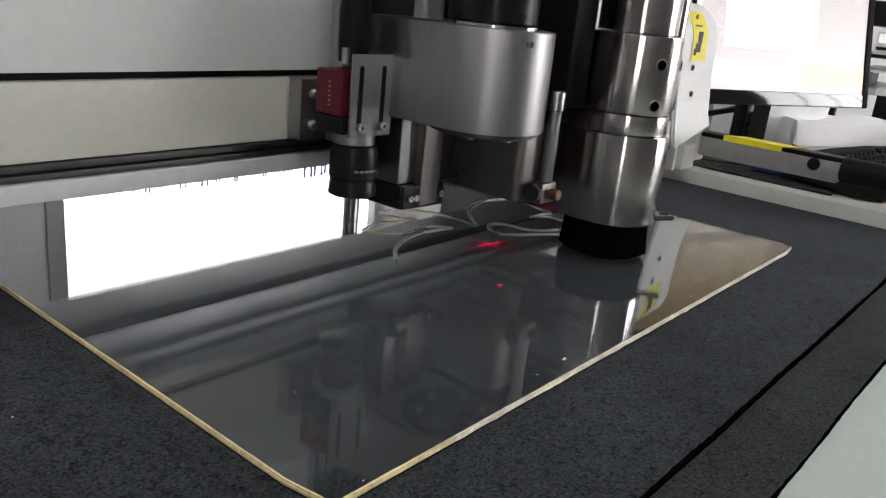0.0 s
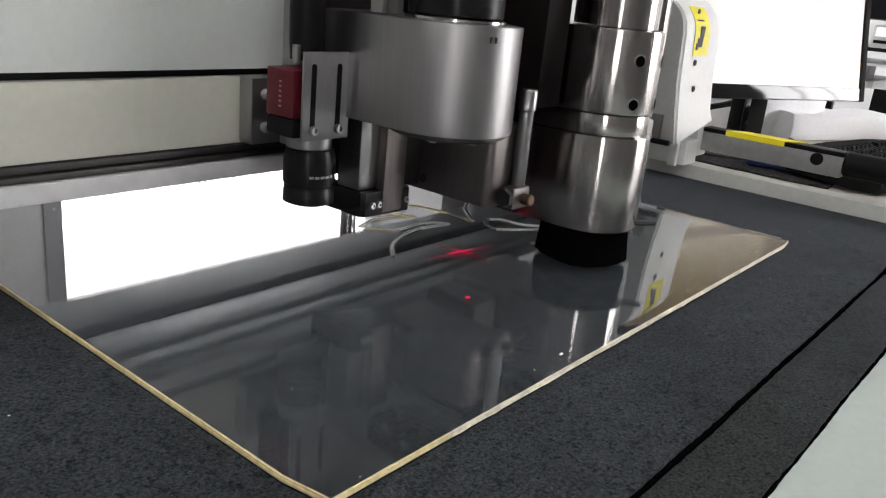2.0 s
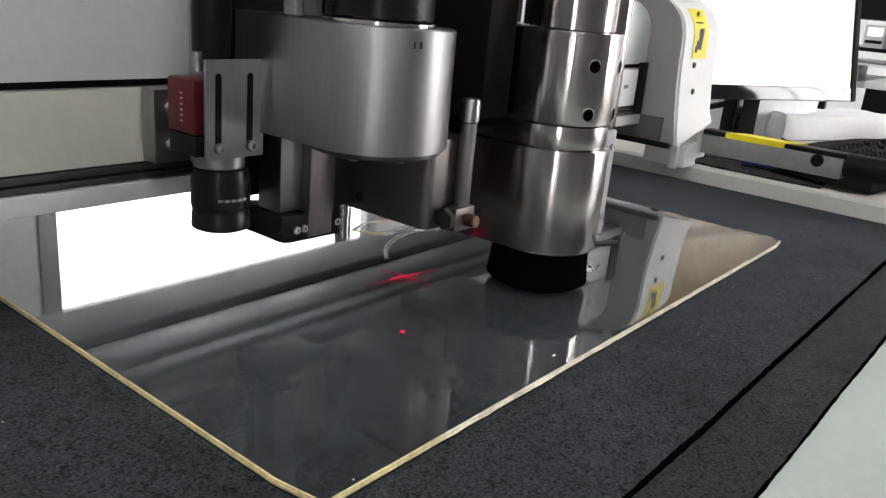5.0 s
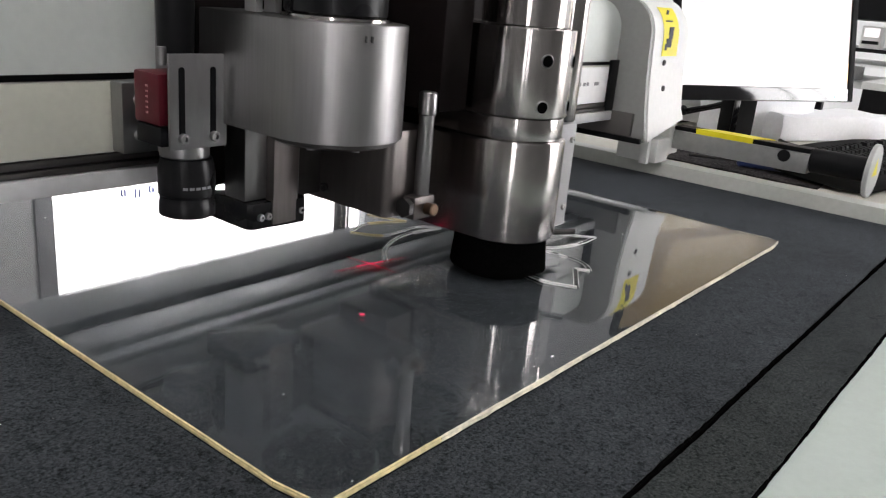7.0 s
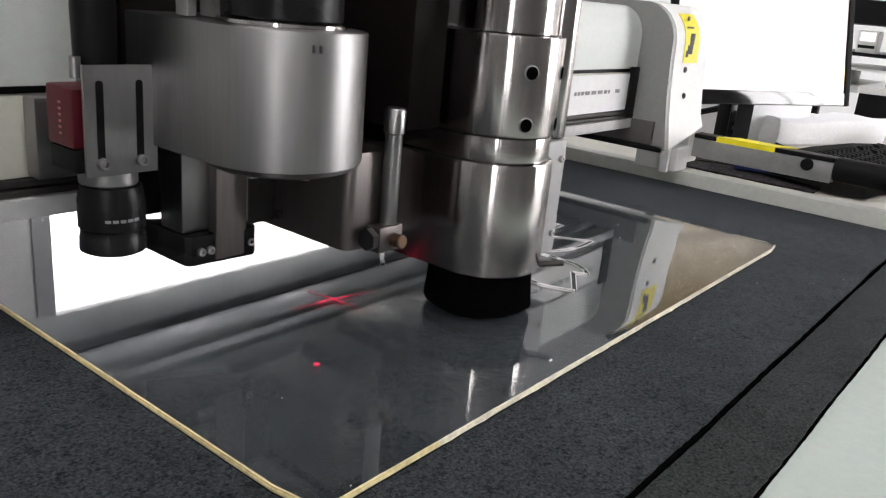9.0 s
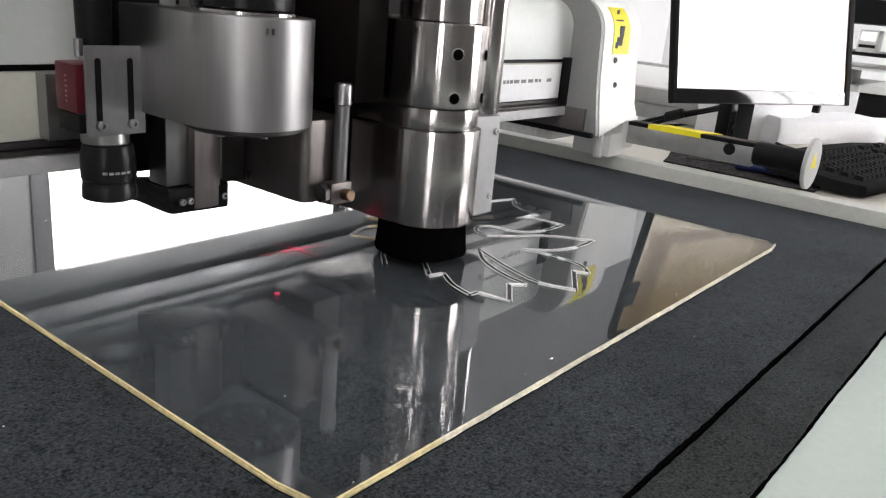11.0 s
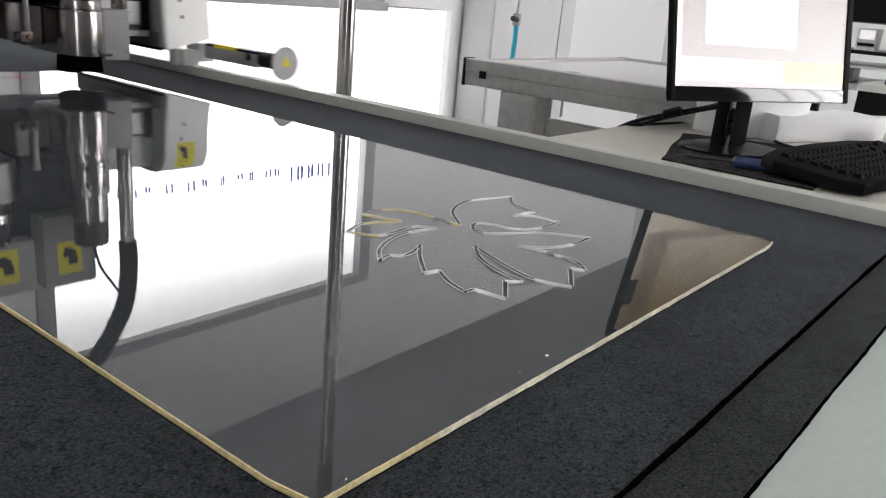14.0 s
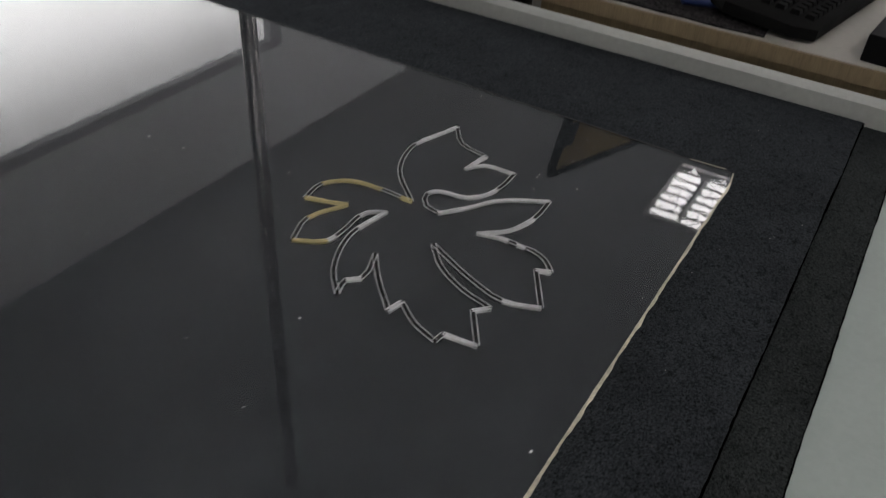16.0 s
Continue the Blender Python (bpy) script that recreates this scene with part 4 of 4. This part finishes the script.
# ---- laser marks that travel with the head ----
def laser_mark():
    # glowing flecks laid on the sheet stand for the projected laser light
    m = tagged(empty("laser_mark"), "red laser cross drawn as glowing flecks on the sheet", "laser mark")
    rnd = random.Random(9)
    for ang, ln, count in ((-.16, .036, 23), (-1.5, .026, 15)):
        for k in range(count):
            s = (2 * k / (count - 1) - 1) * ln + rnd.uniform(-.001, .001)
            near = 1 - abs(s) / ln
            w, half = .0003 + .0011 * near * rnd.uniform(.5, 1), rnd.uniform(.0012, .0030)
            off = rnd.gauss(0, .0011)
            part("streak", turned(box(-half, half, -w, w, 0, .0002), Matrix.Translation((s * math.cos(ang) - off * math.sin(ang), s * math.sin(ang) + off * math.cos(ang), .0006 + .00003 * k)) @ Matrix.Rotation(ang + rnd.uniform(-.25, .25), 4, 'Z')), LASER_CORE if near > .62 else LASER_RED, m, smooth=False)
    part("dot", turned(prism([(.0022 * math.cos(a), .0022 * math.sin(a)) for a in np.linspace(0, 5.8, 12)], 0, .0002), Matrix.Translation((-.083, -.073, .0006))), LASER_CORE, m, smooth=False)
    return m


LASER = laser_mark()


# ---- the desk beside the table ----
DZ = -.025


def desk():
    d = tagged(empty("desk", (1.5, 0, ZF)), "ivory laminate computer desk with brown wood edge", "desk")
    inv = Matrix.Translation((-1.5, 0, -ZF))
    part("desktop", turned(box(1.145, 2.2, -.75, .585, DZ - .025, DZ, .002), inv), DESK_TOP, d)
    part("edge_strip", turned(box(1.138, 1.1445, -.75, .585, DZ - .026, DZ - .001, .001), inv), WOOD_EDGE, d)
    for x, y in ((1.19, -.7), (1.19, .53), (2.15, -.7), (2.15, .53)):
        part("leg", turned(box(x - .025, x + .025, y - .025, y + .025, ZF, DZ - .026, .003), inv), BLACK, d)
    part("side_panel", turned(box(1.22, 1.24, -.66, .49, ZF + .1, DZ - .027), inv), WOOD_EDGE, d, smooth=False)


def monitor():
    m = tagged(empty("monitor", (1.381, .338, DZ)), "black computer monitor, switched on, tilted back on its stand", "monitor")
    m.rotation_euler = (0, 0, math.atan2(-.182, .463))
    lo, hi, w = .084 - DZ, .392 - DZ, .249
    y = -.095
    tilt = Matrix.Translation((0, y, lo)) @ Matrix.Rotation(radians(-11), 4, 'X') @ Matrix.Translation((0, -y, -lo))

    def piece(name, a, mat, up, label="", smooth=True):
        return part(name, turned(box(*a), tilt), mat, up, label, smooth)
    for a in ((-w + .006, -w + .016, lo, hi), (w - .016, w, lo, hi), (-w + .016, w - .016, lo, lo + .026), (-w + .016, w - .016, hi - .017, hi)):
        piece("bezel", (a[0], a[1], y - .006, y + .006, a[2], a[3], .002), PIANO_BLACK if a[3] < lo + .1 else KEY_BLACK, m, "glossy black bezel")
    piece("back_shell", (-w + .016, w - .010, y + .0065, y + .018, lo + .004, hi - .004, .004), BLACK, m)
    screen = piece("screen", (-w + .016, w - .016, y - .002, y + .006, lo + .0262, hi - .017), SCREEN_GREY, m, "lit screen with drawing window", False)
    for name, a, mat in (("taskbar", (-w + .03, w - .0165, lo + .027, lo + .036), SCREEN_GREY), ("panel", (-w + .03, -.06, lo + .0365, lo + .077), SCREEN_WHITE),
                         ("panel", (-.0595, .05, lo + .0365, lo + .0765), SCREEN_CREAM), ("panel", (.0505, w - .0165, lo + .0365, lo + .076), SCREEN_TAN),
                         ("side_panel", (-w + .0165, -w + .0295, lo + .027, hi - .018), SCREEN_WHITE), ("page", (-w + .088, w - .165, lo + .100, hi - .018), SCREEN_WHITE)):
        piece(name, (a[0], a[1], y - .0028, y - .0022, a[2], a[3]), mat, screen, "", False)
    # brown slats added over the screen: they dim and tint its reflection in the sheet
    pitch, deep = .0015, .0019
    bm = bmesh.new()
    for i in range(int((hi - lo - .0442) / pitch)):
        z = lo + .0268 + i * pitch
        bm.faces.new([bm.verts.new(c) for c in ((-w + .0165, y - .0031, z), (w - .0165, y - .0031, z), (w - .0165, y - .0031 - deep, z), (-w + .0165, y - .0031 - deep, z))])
    part("dimming_slats", turned(bm, tilt), DIM_SLATS, m, "brown slats added over the screen to dim its reflection", smooth=False)
    piece("power_light", (w - .058, w - .044, y - .0068, y - .0062, lo + .008, lo + .011), LED_BLUE, m, "", False)
    piece("clip", (-w + .010, -w + .034, y - .009, y - .0065, lo + .175, lo + .23, .002), BLACK, m, "black plastic clip")
    part("neck", box(-.010, .058, -.028, .004, .012, lo + .12, .004), KEY_BLACK, m)
    part("neck_cover", box(-.0095, .006, -.0305, -.0285, .014, lo + .1, .0005), PIANO_BLACK, m)
    part("stand_base", turned(lathe([(.098, 0), (.1, .003), (.1, .008), (.05, .014)], 40), Matrix.Translation((.024, -.02, 0)) @ Matrix.Diagonal((1.15, .85, 1, 1))), BLACK_GLOSS, m)


def keyboard():
    k = tagged(empty("keyboard", (1.425, .068, DZ + .0115)), "black computer keyboard on the desk", "keyboard")
    k.rotation_euler = (radians(4), 0, radians(-10))
    outline = [(-.255, -.06), (-.235, -.095), (.235, -.095), (.255, -.06), (.258, .05), (.235, .082), (.15, .102), (0, .108), (-.15, .102), (-.235, .082), (-.258, .05)]
    part("case", prism(outline, -.002, .0185, .005), KEY_BLACK, k)
    key = bmesh.new()
    bmesh.ops.create_cube(key, size=1)
    for v in key.verts:
        s = .0078 if v.co.z < 0 else .0062
        v.co = Vector((s * (1 if v.co.x > 0 else -1), s * (1 if v.co.y > 0 else -1), .0185 if v.co.z < 0 else .025))
    mesh = bpy.data.meshes.new("key")
    key.to_mesh(mesh)
    key.free()
    mesh.materials.append(KEY_BLACK)
    for r in range(6):
        for c in range(22):
            if c in (15, 19) or (r == 2 and c > 15 and c < 19) or (r == 1 and c in (16, 18)):
                continue
            o = new("key", mesh)
            o.location = (-.2 + c * .019, -.068 + r * .0245 * (1 if r < 5 else 1.02), 0)
            o.parent = k


def desk_things():
    rnd = random.Random(11)
    corners = [Vector(c) for c in ((1.150, .345), (1.150, .08), (1.52, .13), (1.60, .26), (1.50, .455))]
    rim = []
    for c, d in zip(corners, corners[1:] + corners[:1]):
        rim += [tuple(c.lerp(d, k / 8) + Vector((rnd.uniform(-.003, .003), rnd.uniform(-.004, .004)))) for k in range(8)]
    tagged(part("desk_cloth", prism(rim, DZ + .0005, DZ + .004, .001), MAT_CLOTH, smooth=False),
           "speckled dark cloth lying under the monitor", "cloth")
    for seed, x, y, sx, sy, sz, rz in ((1, 1.70, .375, .13, .06, .095, -20), (2, 1.82, .27, .19, .06, .058, -24), (3, 1.93, .07, .05, .04, .06, -30)):
        rnd = random.Random(seed)
        bm = box(-sx, sx, -sy, sy, 0, sz, .008)
        bmesh.ops.subdivide_edges(bm, edges=[e for e in bm.edges if e.calc_length() > .03], cuts=5, use_grid_fill=True)
        for v in bm.verts:
            k = noise.noise(v.co * 14 + Vector((seed, 0, 0)))
            v.co += Vector((.006 * k, .006 * noise.noise(v.co * 19), (.014 * k if v.co.z > .02 else 0)))
        tagged(part("foam_block", bm, FOAM, at=pose(x, y, DZ, 0, 0, rz)), "white packing foam block on the desk", "foam block", "foam blocks")
    tagged(part("card_box", box(-.03, .03, -.025, .025, 0, .012, .002), CARDBOARD, at=pose(1.78, .11, DZ, 0, 0, -22)), "flat dull red card box on the desk", "box")
    tagged(part("monitor_cable", tube([(1.46, .335, .075), (1.49, .40, .046), (1.50, .455, .028), (1.50, .55, -.006), (1.50, .60, -.030), (1.49, .66, -.075)], .0045), BLACK), "black monitor cable hanging behind the desk", "cable")
    tagged(part("power_cable", tube([(1.50, .36, .055), (1.505, .43, .032), (1.51, .50, .006), (1.50, .55, -.017), (1.485, .592, -.030), (1.47, .64, -.09)], .0045), BLACK), "black power cable hanging behind the desk", "cable")
    tagged(part("desk_cable", tube([(1.60, .40, .03), (1.70, .39, -.005), (1.68, .33, DZ + .006), (1.607, .278, DZ + .004), (1.534, .216, DZ + .008), (1.47, .17, DZ + .006)], .0035), BLACK), "thin black cable lying across the desk", "cable")
    tagged(part("mouse_cable", tube([(1.80, .485, DZ + .004), (1.72, .52, DZ + .004), (1.62, .535, DZ + .004), (1.52, .56, DZ + .004)], .003), BLACK), "thin black cable along the back of the desk", "cable")
    tagged(part("cable_block", rod((1.50, .465, .026), (1.50, .505, .010), .011, 16, .003), BLACK), "black ferrite block on the monitor cable", "cable block")
    sd = tagged(empty("screwdriver", (1.20, .235, DZ + .0145)), "blue-handled screwdriver lying on the dark cloth", "screwdriver")
    part("handle", rod((0, 0, 0), (.030, -.075, 0), .010, 14, .004), BLUE_PLASTIC, sd)
    part("shaft", rod((0, 0, 0), (-.026, .078, -.002), .003, 10), DARK_STEEL, sd)
    tagged(part("black_case", box(-.08, .08, -.065, .065, 0, .042, .003), BLACK, at=pose(1.235, -.125, DZ, 0, 0, -5)), "flat black case on the desk", "case")
    tagged(part("white_box", box(-.08, .08, -.045, .045, 0, .05, .003), FOAM, at=pose(1.42, -.14, DZ, 0, 0, -20)), "small white box on the desk", "box")


desk()
monitor()
keyboard()
desk_things()


# ---- behind the table ----
def background():
    pole = tagged(empty("chrome_pole", (1.32, 1.34, ZF)), "tall polished chrome pole from floor to ceiling", "pole")
    part("tube", lathe([(.022, .02), (.022, ZC - ZF - .002)], 36), CHROME, pole)
    part("pole_strip", box(.019, .025, -.006, .006, .02, ZC - ZF - .01), DARK_STEEL, pole, smooth=False)
    part("foot_plate", lathe([(.06, 0), (.06, .008), (.03, .02)], 36), CHROME, pole)
    fr = tagged(empty("frame_table", (1.9, .85, ZF)), "bare grey steel frame table with plain sheet top", "work table")
    inv = Matrix.Translation((-1.9, -.85, -ZF))
    part("front_beam", turned(box(1.60, 1.64, .47, 1.15, .024, .060, .003), inv), FRAME_STEEL, fr)
    part("front_beam", turned(box(1.603, 1.64, .47, 1.15, -.012, .0235, .003), inv), FRAME_STEEL, fr)
    part("end_cap", turned(box(1.597, 1.642, 1.1505, 1.156, -.014, .062, .001), inv), BLACK, fr)
    part("end_beam", turned(box(1.645, 2.5, 1.11, 1.15, -.012, .058, .002), inv), FRAME_STEEL, fr)
    part("back_beam", turned(box(2.505, 2.54, .47, 1.15, -.012, .060, .002), inv), FRAME_STEEL, fr)
    part("end_beam", turned(box(1.645, 2.5, .47, .51, -.012, .058, .002), inv), FRAME_STEEL, fr)
    part("sheet_top", turned(box(1.65, 2.49, .52, 1.10, .044, .052, .002), inv), COVER_WHITE, fr)
    part("end_socket", turned(box(1.594, 1.5995, 1.075, 1.095, .012, .032), inv), BLACK, fr, smooth=False)
    for x, y in ((1.63, .965), (2.5, .965), (2.3, .56), (2.5, .56)):
        part("leg", turned(box(x - .025, x + .055, y - .06, y + .06, ZF, -.0125, .003), inv), FRAME_STEEL, fr)
    part("cross_bar", turned(box(1.66, 1.70, .62, .904, -.15, -.075, .003), inv), FRAME_STEEL, fr)
    part("cross_bar", turned(box(1.72, 1.76, .62, 1.05, -.30, -.24, .003), inv), FRAME_STEEL, fr)
    cab = tagged(empty("tall_cabinet", (4.45, 2.92, ZF)), "tall plain grey steel cabinet against the wall", "cabinet")
    part("body", box(-.25, .80, .03, .26, .05, 1.25, .006), CABINET, cab)
    part("plinth", box(-.23, .78, .05, .25, 0, .0495), DARK_STEEL, cab, smooth=False)
    for x, w in ((-.235, .82), (.60, .185)):
        door = part("door", box(x, x + w, .012, .0295, .07, 1.23, .003), CABINET, cab)
        part("handle", box(x + w - .03, x + w - .015, -.005, .0115, .25, .38, .003), SATIN, door)
    hose = tagged(empty("air_hose", (2.72, 1.75, ZF)), "cyan compressed-air hose with brass valve hanging down", "air hose")
    part("hose", tube([(0, 0, 1.0), (.002, 0, .92), (-.004, 0, .8), (.002, .01, .4), (0, .03, .02)], .011, 12), CYAN, hose)
    part("drop_pipe", tube([(0, 0, 1.03), (0, 0, 1.10), (.01, .06, 1.13), (.03, .5, 1.13), (.05, 1.0, 1.13), (.06, 1.449, 1.13)], .007, 10), CABINET, hose)
    part("valve", rod((0, 0, .98), (0, 0, 1.03), .018, 16, .003), SATIN, hose)
    part("valve_tap", rod((-.012, -.01, 1.005), (-.06, -.02, 1.01), .012, 14, .003), DARK_STEEL, hose)
    # far shelving with small equipment
    sh = tagged(empty("metal_shelf", (3.55, .25, ZF)), "dark metal shelf rack with boxes and instruments", "shelf")
    part("shelf_board", box(-.25, .35, -.75, .55, .945, .955, .001), COVER_WHITE, sh, "pale glass shelf board")
    part("shelf_lip", box(-.262, -.2505, -.75, .55, 1.000, 1.014, .001), BLACK, sh)
    part("shelf_board", box(-.25, .35, -.75, .55, 1.003, 1.012, .001), FRAME_STEEL, sh)
    for z in (.62, .86, 1.12):
        part("shelf", box(-.25, .35, -.75, .55, z, z + (.025 if z < 1 else .09), .002), FRAME_STEEL if z < 1 else BLACK, sh)
    for x, y in ((-.24, -.74), (-.24, .54), (.34, -.74), (.34, .54)):
        part("post", box(x - .02, x + .02, y - .02, y + .02, 0, 1.3, .002), BLACK, sh)
    rnd = random.Random(12)
    y = -.4
    for i in range(7):
        w, hgt = rnd.uniform(.05, .09), rnd.uniform(.03, .065)
        z = (.8855, .6455)[i % 2] + ZF
        tagged(part("instrument_box", box(-.06, .06, -w / 2, w / 2, 0, hgt, .004), rnd.choice((FOAM, COVER_GREY, CABINET, COVER_WHITE)), at=pose(3.42 + rnd.uniform(0, .1), y + .25, z + .0005)),
               "small instrument box on the metal shelf", "box", "boxes on the shelf")
        y += .12
    for y, w in ((.515, .075), (.40, .06)):
        inst = tagged(empty("desk_instrument", (3.36, y, ZF + 1.0125)), "small pale instrument with a lit display on the shelf", "instrument", "instruments on the shelf")
        part("case", box(-.03, .05, -w / 2, w / 2, 0, .085, .004), COVER_WHITE, inst)
        part("display", box(-.032, -.0305, -w * .36, w * .36, .045, .078), SCREEN_GREY, inst, "lit display", smooth=False)
        part("control_strip", box(-.0325, -.0305, -w * .40, w * .40, .018, .030), BLACK, inst, smooth=False)
    bench = tagged(empty("side_bench", (2.5, .4, ZF)), "black steel framed side bench with pale top", "bench")
    part("top", box(-.25, .30, -.28, -.115, .93, .95, .003), COVER_WHITE, bench)
    part("apron", box(-.245, -.215, -.275, -.12, .865, .9295, .002), BLACK, bench)
    part("apron", box(-.2145, .29, -.275, -.25, .865, .9295, .002), BLACK, bench)
    part("back_panel", box(.18, .19, -.245, -.12, .1, .8645), CABINET, bench, smooth=False)
    for x, y in ((-.23, -.235), (-.23, -.138), (.27, -.25), (.27, -.138)):
        part("leg", box(x - .015, x + .015, y - .018, y + .018, 0, .8645, .002), BLACK, bench)
    tagged(part("black_tray", box(-.05, .05, -.04, .04, 0, .02, .003), BLACK, at=pose(2.36, .19, ZF + .9505)), "flat black tray on the side bench", "tray")


background()


# ---- what moves ----
def motions():
    track = [
        (0, 0.4695, 0.1229), (0.5, 0.4368, 0.1320), (1, 0.4176, 0.1492), (1.5, 0.4140, 0.1375), (2, 0.4200, 0.1148), (2.5, 0.4128, 0.0966),
        (3, 0.4048, 0.0846), (3.5, 0.3885, 0.0831), (4, 0.3576, 0.0667), (4.5, 0.3408, 0.0894), (5, 0.3396, 0.1034), (5.6, 0.3600, 0.1500),
        (6.2, 0.3780, 0.1860), (6.8, 0.3520, 0.1600), (7.5, 0.3195, 0.1060), (8, 0.2909, 0.0904), (8.5, 0.2801, 0.0962), (9, 0.2679, 0.1089),
        (9.5, 0.2830, 0.1500), (10, 0.2910, 0.1780), (10.6, 0.3260, 0.2140), (11.1, 0.3220, 0.2180), (11.5, 0.2944, 0.2034), (12, 0.2772, 0.2112),
        (12.5, 0.2729, 0.2111), (12.7, 0.2729, 0.2111), (12.8, 0.2770, 0.2280), (13, 0.3199, 0.3930), (13.2, 0.3710, 0.5760), (13.5, 0.4540, 0.8650),
        (14, 0.5817, 1.3194), (14.2, 0.6300, 1.4920), (14.35, 0.6450, 1.5600), (14.5, 0.6495, 1.5772), (15, 0.6495, 1.5772), (16, 0.6495, 1.5772)]
    lift = [(0, .0025), (12.5, .0025), (12.8, .0185), (16, .0185)]
    walk(GANTRY, [(t, pose(0, y, .002)) for t, _, y in track])
    walk(HEAD, [(t, pose(x, y, float(np.interp(t, [a for a, _ in lift], [b for _, b in lift])))) for t, x, y in track])
    walk(LASER, [(t, pose(x - .083, y + .075, 0)) for t, x, y in track])
    for g, when in RISING:
        # the cut opens as the knife passes
        walk(g, [(0, pose(0, 0, -.014)), (max(when - .15, .02), pose(0, 0, -.014)), (when + .15, pose(0, 0, 0)), (16, pose(0, 0, 0))])


motions()
